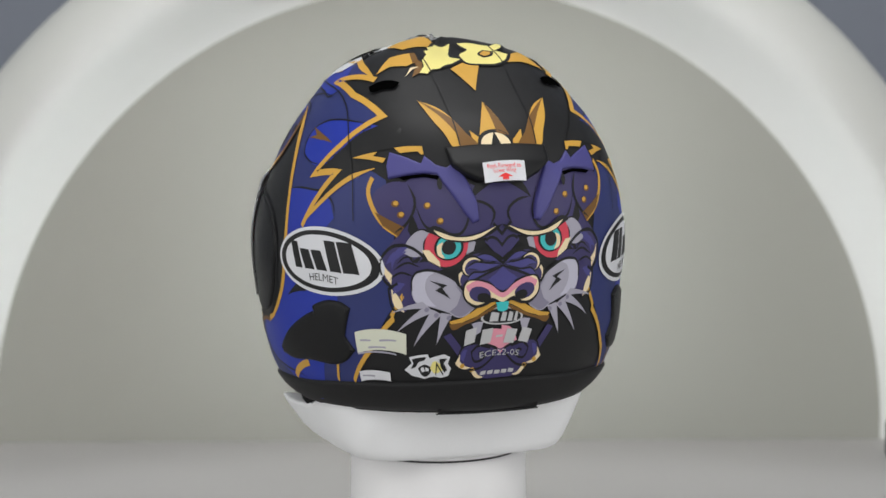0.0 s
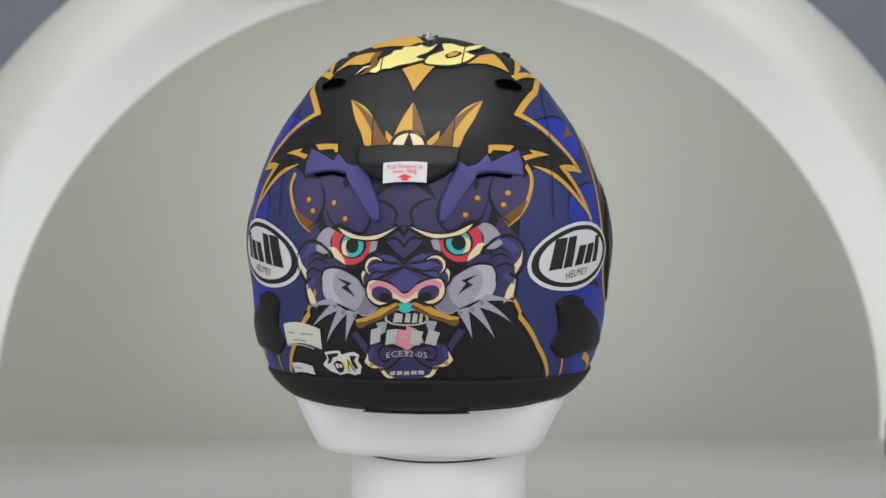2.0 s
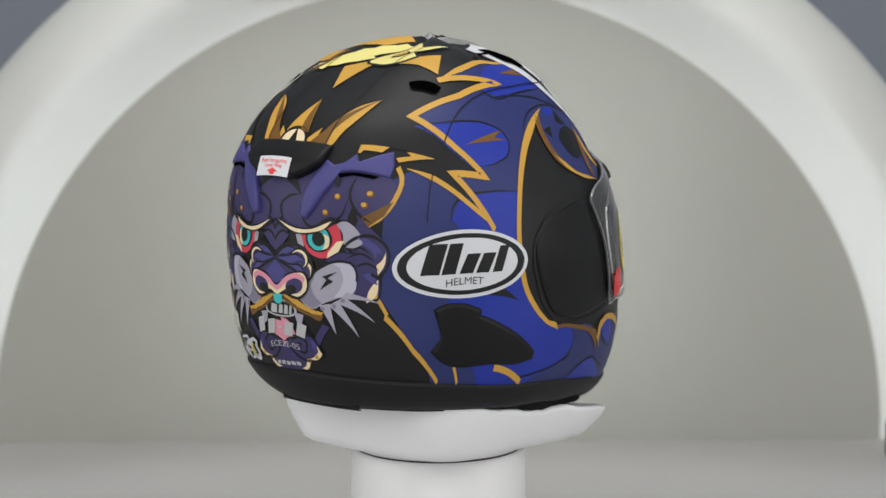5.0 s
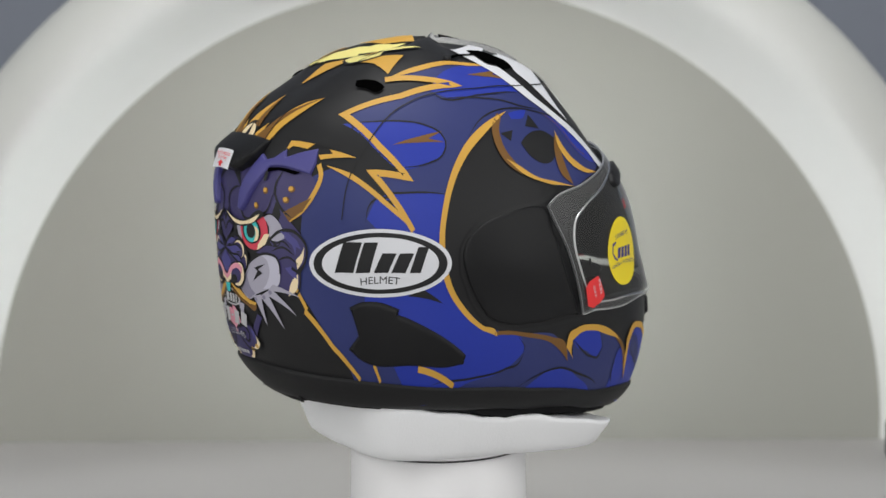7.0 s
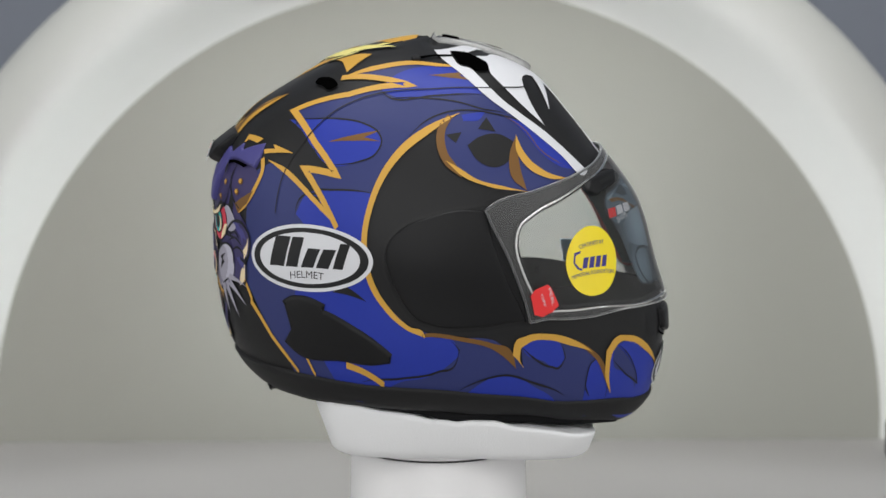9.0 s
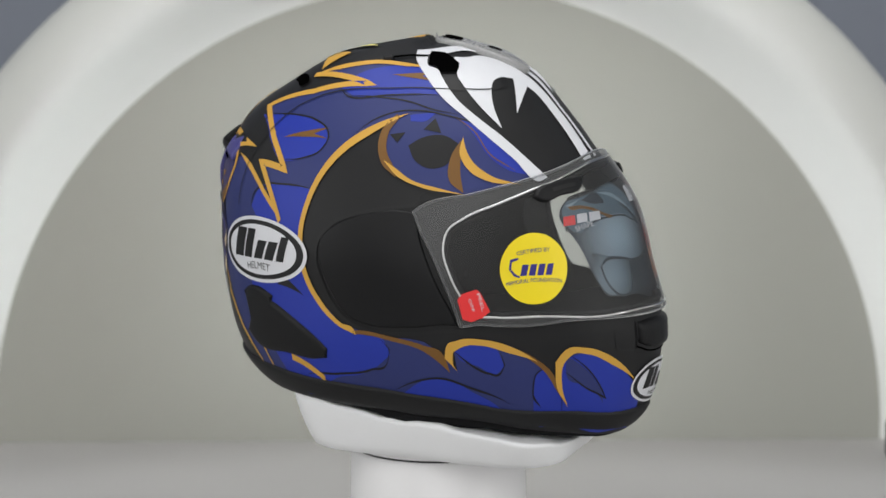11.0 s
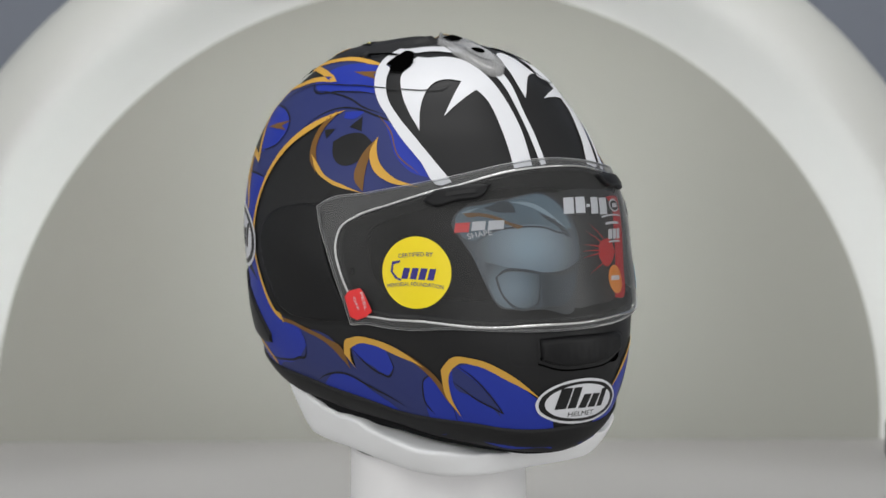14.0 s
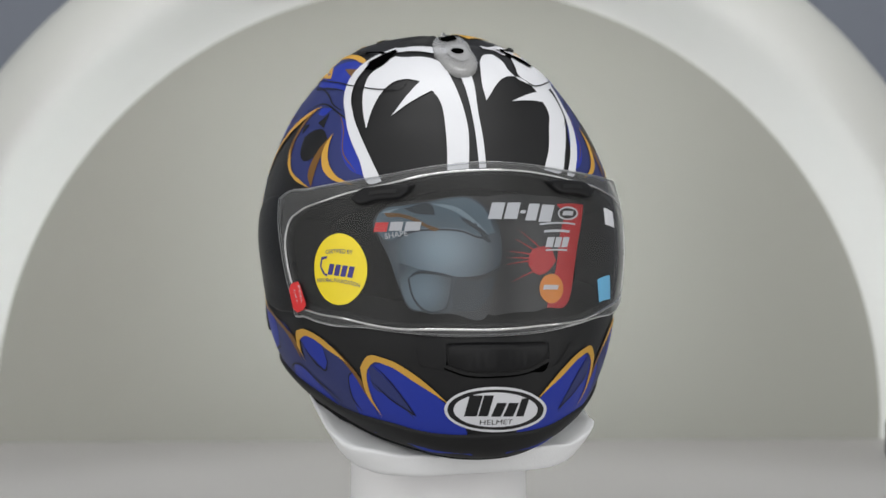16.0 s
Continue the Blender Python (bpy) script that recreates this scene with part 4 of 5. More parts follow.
oval("muzzle_petal", PURPLE, 8.0, (10.5, -94.7), (3.98, 0.41), (0.29, -2.23), pair=True)
paint("muzzle_front", PURPLE, 10, both([(0.0, -93.9), (5.3, -95.0), (11.0, -96.6), (12.9, -98.9), (5.6, -99.8), (0.0, -99.6)]))
stroke("outline", INK, 8, [(-1.6, -94.8), (3.9, -91.6), (10.2, -90.7), (15.4, -92.1), (18.1, -95.0), (17.7, -98.2), (13.7, -100.0)], 0.9, pair=True)
stroke("outline", INK, 8, [(7.5, -92.2), (0.4, -95.1)], 0.6, pair=True, taper=True)
stroke("outline", INK, 8, [(13.2, -94.3), (2.4, -96.3)], 0.6, pair=True, taper=True)
stroke("outline", INK, 8, [(-1.6, -94.8), (5.5, -98.0), (16.1, -98.4)], 0.6, pair=True, taper=True)
paint("nose", VIOLET, 12, both([(0.0, -95.7), (2.4, -97.2), (5.5, -98.6), (2.0, -101.4), (0.0, -102.0)]), tight=True)
paint("nose_rim", INK, 11, both([(0.0, -102.0), (4.3, -99.5), (11.1, -97.5), (16.0, -97.8), (17.1, -100.4), (13.9, -104.2), (7.4, -105.4), (3.2, -104.7), (0.0, -106.2)]))
paint("nose_lip", CREAM, 12, both([(0.0, -102.6), (4.3, -100.4), (9.4, -98.3), (15.3, -98.4), (16.3, -100.6), (13.2, -103.7), (7.6, -104.5), (4.2, -103.5), (0.0, -105.0)]))
paint("nose_pink", PINK, 13, both([(0.0, -102.5), (4.3, -100.1), (10.2, -98.1), (15.0, -98.6), (14.3, -100.2), (9.6, -99.7), (4.4, -101.8), (2.0, -103.2), (0.0, -103.8)]))
oval("nostril", PURPLE, 14, (9.3, -101.8), (4.29, 1.51), (1.70, -1.65), pair=True)
oval("nostril_hole", INK, 15, (7.5, -103.0), (2.67, 0.88), (1.03, -1.04), pair=True)
oval("whisker_root", PEWTER, 8, (35.3, -99.1), (1.21, 0.39), (0.28, -0.55), pair=True)
oval("whisker_root", PEWTER, 8, (31.3, -102.2), (1.22, 0.34), (0.25, -0.56), pair=True)
oval("whisker_root", PEWTER, 8, (25.3, -104.8), (1.21, 0.26), (0.20, -0.58), pair=True)
paint("pad_bolt", INK, 7, [(30.4, -92.7), (23.4, -96.3), (25.8, -96.5), (22.9, -100.3), (29.2, -95.9), (26.2, -95.9)], tight=True, pair=True)
paint("tongue", PINK, 5, both([(0.0, -112.3), (0.0, -111.2), (4.7, -112.2), (8.2, -116.0), (2.4, -117.2), (0.0, -119.0)]))
paint("jaw_strut", PURPLE, 5, [(25.8, -109.0), (29.9, -108.7), (23.5, -116.0), (19.7, -115.4)], tight=True, pair=True)
oval("rivet_head", GOLD, 7, (21.4, -119.3), (1.44, 0.23), (0.24, -0.62), pair=True)
oval("rivet_head", GOLD, 7, (15.3, -121.6), (1.46, 0.16), (0.19, -0.65), pair=True)
paint("dark_star", INK, 4, [(1.3, -73.8), (9.5, -77.9), (6.1, -73.5)], tight=True, pair=True)
paint("whisker_pad", GREY, 5, [(38.6, -89.8), (36.5, -88.6), (32.6, -89.2), (27.3, -91.3), (23.5, -93.6), (19.7, -96.2), (15.8, -100.4), (13.4, -103.1), (9.5, -104.2), (14.1, -106.0), (19.8, -106.3), (25.7, -103.2), (30.7, -100.6), (35.6, -97.7), (40.2, -94.0)], pair=True)
paint("whisker_pad_light", PALE, 6, [(38.8, -90.1), (36.0, -88.8), (31.6, -89.6), (27.4, -91.4), (31.5, -91.6), (33.5, -93.7), (33.0, -96.6), (30.4, -100.1), (35.6, -97.7), (40.0, -93.8)], pair=True)
paint("whisker_pad_shade", PEWTER, 6, [(19.7, -97.4), (15.8, -100.8), (13.4, -103.4), (10.0, -104.4), (14.1, -105.6), (19.8, -106.0), (24.6, -103.4), (20.2, -102.6), (17.6, -100.0)], pair=True)
stroke("outline", INK, 6.5, [(39.6, -91.6), (38.6, -89.5), (36.5, -88.3), (32.6, -88.9), (27.3, -91.0), (23.5, -93.3), (19.7, -95.9), (15.8, -100.1)], 0.7, pair=True)
paint("whisker", GREY, 7, [(36.2, -96.4), (52.9, -91.4), (33.4, -99.6)], tight=True, pair=True)
paint("whisker", GREY, 7, [(35.1, -98.0), (53.8, -97.0), (31.7, -101.2)], tight=True, pair=True)
paint("whisker", GREY, 7, [(32.7, -100.0), (47.3, -104.8), (28.4, -103.0)], tight=True, pair=True)
paint("whisker", GREY, 7, [(28.8, -102.3), (34.4, -109.4), (23.3, -104.5)], tight=True, pair=True)
stroke("outline", INK, 5, [(26.0, -107.2), (17.1, -108.6), (8.6, -107.6), (0.2, -105.0)], 2.6, pair=True)
paint("mouth_edge", GOLD, 6, [(25.6, -105.8), (19.9, -106.5), (11.9, -105.8), (5.4, -104.3), (0.4, -104.8), (4.6, -106.0), (10.1, -107.4), (16.8, -107.7), (24.8, -106.8)], pair=True)
paint("mouth_shade", BRONZE, 7, [(25.8, -106.6), (16.9, -107.9), (9.5, -107.4), (4.1, -106.1), (0.4, -105.1), (3.6, -106.9), (8.6, -108.1), (17.2, -108.6), (25.6, -107.2)], pair=True)
paint("tooth", TEAL, 12, [(-2.6, -104.9), (2.6, -104.9), (2.0, -107.1), (0.0, -107.6), (-2.0, -107.1)], tight=True)
paint("fang", GREY, 6, [(14.0, -109.1), (10.5, -109.2), (7.8, -109.5), (9.7, -112.1), (12.3, -112.5)], tight=True, pair=True)
paint("jaw", PURPLE, 5, both([(0.0, -117.6), (2.5, -116.9), (6.0, -116.1), (9.4, -115.4), (15.3, -114.6), (20.5, -114.8), (22.8, -116.3), (25.3, -117.5), (22.7, -119.4), (15.4, -122.4), (9.2, -125.1), (0.0, -125.9)]))
paint("jaw_edge", CREAM, 6, [(22.0, -115.8), (24.7, -116.5), (25.9, -117.7), (24.0, -119.2), (18.3, -120.9), (16.2, -120.9), (19.9, -119.6), (22.6, -117.8)], pair=True)
paint("jaw_edge", CREAM, 6, [(16.5, -121.5), (14.5, -123.7), (9.5, -125.1), (7.7, -124.9), (11.4, -123.9), (13.3, -122.4)], pair=True)
stroke("outline", INK, 7, [(1.6, -117.4), (6.0, -116.0), (9.4, -115.2), (15.3, -114.3), (20.8, -114.5), (23.2, -116.1), (26.2, -117.5), (23.6, -119.6), (15.8, -121.6), (7.6, -121.4), (2.6, -119.0)], 0.7, pair=True)
stroke("outline", INK, 7, [(4.9, -116.8), (11.9, -115.6), (15.3, -116.6), (14.7, -118.7), (10.5, -119.8), (7.5, -119.0), (8.7, -117.7), (11.2, -117.7)], 0.7, pair=True)
paint("jaw_light", VIOLET, 6, [(17.6, -115.4), (20.6, -115.4), (22.2, -116.8), (20.6, -118.4), (19.0, -117.0)], pair=True)
paint("brow_heart", PURPLE, 6, [(-2.9, -84.7), (0.0, -85.9), (3.1, -84.7), (5.8, -88.8), (0.0, -94.4), (-5.6, -88.6)], tight=True)
stroke("brow_mark", INK, 7, [(-2.6, -84.3), (0.0, -87.2), (2.8, -84.3)], 0.8, tight=True)
stroke("brow_mark", INK, 7, [(-5.2, -88.4), (-4.0, -87.8), (-2.4, -88.0), (0.0, -90.1), (2.4, -88.0), (4.0, -87.8), (5.2, -88.4)], 0.7)
stroke("brow_mark", INK, 12, [(-4.0, -91.9), (0.0, -94.7), (4.0, -91.9)], 0.8, tight=True)
paint("muzzle_tuft", VIOLET, 10.5, [(0.6, -94.9), (5.1, -94.2), (9.7, -93.2), (14.2, -94.1), (10.4, -94.9), (7.2, -95.9)], pair=True)
stroke("outline", INK, 10.8, [(0.6, -94.9), (5.1, -94.2), (9.7, -93.2), (14.2, -94.1)], 0.5, taper=True, pair=True)
paint("muzzle_tuft", VIOLET, 10.5, [(0.2, -94.4), (3.1, -92.6), (6.6, -91.5), (8.9, -91.9), (5.9, -93.3)], pair=True)
stroke("outline", INK, 10.8, [(0.2, -94.4), (3.1, -92.6), (6.6, -91.5), (8.9, -91.9)], 0.5, taper=True, pair=True)
paint("muzzle_tuft", VIOLET, 10.5, [(1.0, -95.3), (6.6, -96.3), (12.0, -95.9), (14.2, -97.2), (8.2, -97.4)], pair=True)
stroke("outline", INK, 10.8, [(1.0, -95.3), (6.6, -96.3), (12.0, -95.9), (14.2, -97.2)], 0.5, taper=True, pair=True)
stroke("outline", INK, 11.2, [(-1.5, -95.0), (3.6, -96.4), (9.6, -97.6), (15.2, -98.2)], 0.7, taper=True, pair=True)
paint("cheek_light", VIOLET, 6, [(34.6, -80.8), (39.6, -79.0), (43.6, -80.0), (45.0, -82.4), (42.0, -81.0), (38.2, -80.8)], pair=True)
stroke("outline", INK, 7, [(33.6, -85.6), (37.2, -82.6), (42.2, -82.2)], 0.5, taper=True, pair=True)
AXIS, WIDE = 0.0, 0.0

# gold lines low on the sides
stroke("gold_line", GOLD, 4, [(48.7, -90.7), (58.0, -92.2)], 1.5, tight=True, pair=True)
stroke("gold_line", GOLD, 4, [(56.8, -93.3), (76.2, -90.6), (95.6, -84.6)], 1.7, tight=True, pair=True)
stroke("gold_line", GOLD, 4, [(97.9, -73.7), (105.1, -73.0)], 1.6, tight=True, pair=True)
stroke("gold_line", GOLD, 4, [(113.7, -47.9), (126.4, -22.3)], 2.0, tight=True, pair=True)

# badges
paint("badge", WHITE, 6, [(88.7, -25.1), (90.9, -26.4), (92.4, -29.7), (93.0, -34.8), (92.2, -41.4), (90.0, -49.0), (86.3, -56.8), (81.3, -64.3), (75.4, -70.8), (69.1, -76.0), (63.1, -79.5), (58.0, -81.3), (54.2, -81.5), (52.0, -80.2), (51.5, -77.8), (52.5, -74.3), (54.7, -69.9), (57.7, -64.9), (61.2, -59.4), (65.0, -53.6), (68.9, -47.7), (72.7, -42.0), (76.4, -36.5), (79.9, -31.7), (83.1, -28.0), (86.1, -25.7)], pair=True)
paint("badge_ring", INK, 7, [(88.2, -27.1), (90.1, -28.4), (91.3, -31.4), (91.7, -36.2), (90.8, -42.3), (88.7, -49.3), (85.2, -56.5), (80.6, -63.5), (75.1, -69.6), (69.4, -74.4), (63.9, -77.8), (59.2, -79.6), (55.7, -80.0), (53.8, -78.9), (53.3, -76.7), (54.2, -73.5), (56.2, -69.5), (59.1, -64.7), (62.4, -59.5), (66.0, -54.0), (69.7, -48.4), (73.3, -42.9), (76.8, -37.8), (80.1, -33.3), (83.1, -29.8), (85.8, -27.7)], pair=True)
paint("badge_field", WHITE, 8, [(87.1, -31.1), (88.6, -32.2), (89.6, -34.9), (89.7, -39.0), (88.8, -44.2), (86.8, -50.2), (83.8, -56.4), (79.8, -62.4), (75.2, -67.6), (70.4, -71.9), (65.8, -74.9), (61.8, -76.6), (58.8, -77.0), (57.1, -76.2), (56.6, -74.3), (57.2, -71.6), (58.9, -68.0), (61.3, -63.8), (64.2, -59.2), (67.3, -54.3), (70.6, -49.4), (73.8, -44.5), (77.0, -40.0), (79.9, -36.2), (82.6, -33.2), (85.0, -31.4)], pair=True)
paint("badge_bar", INK, 9, [(60.3, -65.1), (65.6, -59.0), (69.9, -67.4), (63.6, -73.9)], tight=True, pair=True)
paint("badge_bar", INK, 9, [(66.2, -58.3), (69.7, -53.4), (74.8, -61.2), (70.6, -66.6)], tight=True, pair=True)
paint("badge_bar", INK, 9, [(73.4, -53.4), (76.7, -48.0), (79.7, -53.9), (76.0, -59.6)], tight=True, pair=True)
paint("badge_bar", INK, 9, [(77.4, -46.7), (80.2, -41.0), (83.8, -46.7), (80.5, -52.6)], tight=True, pair=True)
paint("badge_bar", INK, 9, [(79.2, -38.6), (80.9, -34.2), (86.8, -40.0), (84.7, -44.8)], tight=True, pair=True)
lettering("badge_word", INK, 9, "HELMET", (75.0, -66.8), (85.6, -50.6), (-0.84, 0.54), squash=0.55)
lettering("badge_word", INK, 9, "HELMET", (-85.6, -50.6), (-75.0, -66.8), (0.84, 0.54), squash=0.55)
paint("badge", WHITE, 6, [(-25.5, 112.9), (-25.4, 114.1), (-23.4, 115.3), (-19.7, 116.4), (-14.9, 117.2), (-9.4, 117.7), (-3.6, 117.8), (1.9, 117.7), (7.1, 117.3), (11.8, 116.6), (15.7, 115.6), (18.6, 114.5), (20.3, 113.3), (20.8, 112.1), (20.0, 111.0), (18.1, 110.1), (15.3, 109.4), (11.6, 108.9), (7.4, 108.6), (2.8, 108.5), (-2.1, 108.6), (-7.1, 108.9), (-12.1, 109.4), (-16.8, 110.1), (-20.8, 110.9), (-23.9, 111.8)])
paint("badge_ring", INK, 7, [(-23.6, 113.0), (-23.4, 114.0), (-21.5, 115.1), (-18.1, 116.0), (-13.7, 116.7), (-8.6, 117.2), (-3.3, 117.3), (1.9, 117.1), (6.7, 116.8), (11.1, 116.2), (14.7, 115.3), (17.4, 114.3), (19.1, 113.2), (19.5, 112.2), (18.8, 111.2), (17.1, 110.4), (14.4, 109.8), (11.0, 109.3), (7.0, 109.1), (2.6, 109.0), (-2.0, 109.1), (-6.7, 109.4), (-11.4, 109.8), (-15.7, 110.4), (-19.4, 111.2), (-22.2, 112.0)])
paint("badge_field", WHITE, 8, [(-20.0, 113.1), (-19.7, 114.0), (-18.1, 114.8), (-15.3, 115.6), (-11.6, 116.2), (-7.4, 116.5), (-2.8, 116.6), (1.6, 116.5), (5.9, 116.2), (9.6, 115.7), (12.8, 115.0), (15.1, 114.1), (16.6, 113.2), (17.0, 112.3), (16.4, 111.5), (14.9, 110.8), (12.6, 110.3), (9.6, 109.9), (6.1, 109.6), (2.3, 109.5), (-1.7, 109.6), (-5.9, 109.9), (-9.9, 110.3), (-13.6, 110.9), (-16.7, 111.5), (-18.9, 112.2)])
paint("badge_bar", INK, 9, [(10.3, 109.8), (5.3, 110.0), (7.6, 114.1), (12.8, 113.9)], tight=True)
paint("badge_bar", INK, 9, [(4.7, 110.0), (0.9, 110.1), (3.0, 114.2), (7.0, 114.1)], tight=True)
paint("badge_bar", INK, 9, [(-0.5, 111.6), (-4.6, 111.7), (-2.4, 114.4), (1.7, 114.3)], tight=True)
paint("badge_bar", INK, 9, [(-5.6, 111.7), (-9.9, 111.8), (-7.9, 114.5), (-3.4, 114.4)], tight=True)
paint("badge_bar", INK, 9, [(-11.1, 110.9), (-14.7, 110.8), (-13.0, 114.5), (-9.3, 114.5)], tight=True)
lettering("badge_word", INK, 9, "HELMET", (6.2, 115.9), (-8.0, 116.1), (0, -1), squash=0.36)
oval("small_badge", SILVER, 6, (-2.0, -108.7), (11.5, -0.2), (-0.07, -2.41))
oval("small_badge_field", BLACK, 7, (-2.0, -108.7), (10.3, -0.2), (-0.06, -1.96))
paint("small_badge_mark", SILVER, 8, [(-7.7, -107.4), (-3.7, -107.9), (-4.4, -110.1), (-9.2, -109.8)], tight=True)
paint("small_badge_mark", SILVER, 8, [(-1.9, -107.6), (0.4, -107.9), (-0.2, -110.2), (-3.2, -110.1)], tight=True)
paint("small_badge_mark", SILVER, 8, [(1.8, -107.6), (3.9, -107.9), (3.4, -110.2), (0.7, -110.2)], tight=True)
paint("small_badge_mark", SILVER, 8, [(5.3, -107.5), (6.5, -107.8), (6.1, -110.1), (4.3, -110.1)], tight=True)
for u, v in ((-23.2, -110.3), (-14.2, -111.6), (-0.4, -112.2), (8.6, -111.6)):
    paint("model_bar", SILVER, 8, [(u + 1.4, v), (u + 7.4, v - 0.1), (u + 5.6, v - 3.9), (u - 0.6, v - 3.8)], tight=True)
paint("model_bar", SILVER, 8, [(-5.2, -113.7), (-1.4, -113.7), (-1.6, -114.3), (-5.5, -114.3)], tight=True)
lettering("standard_code", SILVER, 8, "ECE22-05", (-14.9, -119.0), (9.6, -119.4), (0.06, 1.58), squash=0.36)
for bar in range(5):
    u = -14.6 + 4.7 * bar
    v = -123.0 - 0.22 * (2.2 - abs(bar - 2.2))
    paint("maker_bar", SILVER, 8, [(u + 0.3, v), (u + 3.9, v - 0.05), (u + 3.5, v - 1.15), (u - 0.1, v - 1.1)], tight=True)

# paper labels on the rear
paint("paper_label", LABEL, 5, [(-79.6, -80.9), (-53.4, -100.1), (-56.9, -104.6), (-83.5, -85.1)], tight=True)
paint("label_bar", GREY, 6, [(-78.5, -84.5), (-73.0, -89.2), (-73.5, -89.4), (-79.0, -84.7)], tight=True)
paint("label_bar", GREY, 6, [(-68.4, -92.6), (-59.6, -98.4), (-60.0, -98.7), (-68.9, -92.9)], tight=True)
paint("label_bar", GREY, 6, [(-82.9, -85.5), (-62.3, -101.2), (-62.7, -101.5), (-83.5, -85.6)], tight=True)
paint("label_bar", GREY, 6, [(-75.8, -89.3), (-66.5, -96.3), (-67.0, -96.5), (-76.4, -89.5)], tight=True)
paint("small_label", WHITE, 5, [(-88.5, -87.5), (-70.6, -102.4), (-72.6, -104.3), (-91.3, -89.1)], tight=True)
paint("label_bar", GREY, 6, [(-87.4, -89.9), (-80.3, -96.2), (-81.1, -96.2), (-88.3, -89.7)], tight=True)
paint("cartoon_sticker", WHITE, 5, [(-56.1, -105.8), (-44.9, -110.0), (-44.4, -111.4), (-35.4, -113.4), (-32.3, -115.1), (-34.3, -116.4), (-32.8, -118.3), (-35.3, -119.9), (-40.0, -119.1), (-44.5, -117.0), (-51.0, -115.2), (-58.0, -110.8), (-61.1, -107.2), (-55.6, -107.9)], tight=True)
paint("sticker_mark", INK, 6, [(-54.8, -107.0), (-46.3, -110.2), (-47.4, -110.7), (-51.1, -109.6), (-54.2, -109.9), (-57.3, -108.9), (-54.6, -108.5)], tight=True)
paint("sticker_mark", INK, 6, [(-52.8, -110.8), (-48.4, -111.6), (-44.4, -114.2), (-46.3, -115.2), (-51.9, -113.4)])
paint("sticker_mark", WHITE, 7, [(-51.4, -111.6), (-49.4, -112.0), (-49.0, -113.4), (-51.0, -112.8)])
paint("sticker_mark", WHITE, 7, [(-48.4, -112.4), (-46.4, -113.6), (-46.8, -114.4), (-48.6, -113.6)])
paint("sticker_blob", YELLOWISH, 7, [(-43.2, -113.0), (-37.8, -115.7), (-38.6, -117.3), (-44.2, -115.8), (-45.6, -113.9)])
paint("sticker_mark", INK, 8, [(-38.9, -113.5), (-34.1, -114.9), (-36.8, -115.4), (-35.4, -117.9), (-37.3, -118.1), (-38.9, -116.0)], tight=True)
stroke("sticker_mark", INK, 8, [(-43.0, -117.0), (-41.0, -114.2), (-38.4, -118.4)], 0.6, tight=True)

# joints and vents of the shell
stroke("duct_joint", INK, 6, [(37.0, -22.6), (38.5, -30.4), (43.6, -42.9), (48.3, -53.0), (55.1, -61.6)], 0.4, pair=True)
stroke("duct_joint", INK, 6, [(37.1, -23.3), (34.5, 2.3), (29.7, 17.9), (21.5, 27.4), (17.6, 28.7), (16.0, 27.0)], 0.4, pair=True)
stroke("panel_joint", INK, 6, [(11.3, -16.2), (11.8, -39.9), (12.5, -63.6)], 0.35, pair=True)
# vents are flat patches; the shade of their depth is painted on
paint("top_vent", HOLE_SHADE, 8, [(23.3, 6.4), (20.1, 5.4), (14.5, 3.8), (14.6, 8.0), (19.2, 14.2), (20.7, 14.7), (23.6, 15.2), (25.7, 11.0), (23.5, 9.0)], tight=True, pair=True)
paint("rear_vent", HOLE_SHADE, 8, [(21.7, -34.9), (23.2, -32.9), (26.9, -30.2), (29.8, -29.5), (30.1, -32.3), (26.7, -34.2), (23.5, -36.1)], pair=True)
paint("side_slot", HOLE_SHADE, 8, [(21.8, -5.7), (18.0, -0.6), (17.3, 4.4), (18.6, 4.2), (19.4, -0.6), (22.9, -5.1)], tight=True, pair=True)

# raised parts of the shell
plate_part("side_duct", POD, [(84.2, -83.7), (85.6, -76.6), (80.0, -75.9), (75.9, -75.5), (78.2, -70.9), (82.5, -64.7), (92.3, -53.4), (93.4, -54.7), (103.5, -41.0), (112.8, -25.5), (117.6, -16.4), (120.4, -17.6), (119.1, -29.5), (112.9, -47.7), (89.4, -81.3)], -0.001, 0.0024, 1.5, pair=True, label="black plastic air outlet")
plate_part("pivot_cover", POD, [(88.7, -19.5), (84.0, -17.9), (80.5, -11.7), (76.5, 1.1), (72.0, 17.1), (71.3, 21.9), (77.5, 27.7), (85.0, 39.3), (89.4, 58.1), (103.9, 34.0), (109.8, 7.6), (108.4, -2.8), (101.4, -12.8), (94.0, -17.9)], -0.003, 0.0016, 1.0, pair=True, label="smooth satin black visor pivot cover")
stroke("pivot_gap", INK, 3, [(92.2, -20.7), (85.5, -19.6), (81.1, -14.1), (76.4, 0.3), (71.7, 15.4), (68.2, 23.4)], 1.1, pair=True)
stroke("pivot_gap", INK, 3, [(92.2, -20.7), (102.6, -14.3), (109.8, -2.2), (111.0, 8.5), (104.6, 35.9), (88.9, 60.8)], 1.1, pair=True)
stroke("visor_joint", INK, 3, [(71.0, 17.8), (67.8, 21.6), (62.8, 29.9), (57.9, 36.6)], 0.6, pair=True)
stroke("visor_joint", INK, 3, [(67.8, 21.6), (66.0, 21.7), (63.8, 23.4), (62.6, 26.2), (62.5, 29.9)], 0.5, pair=True)
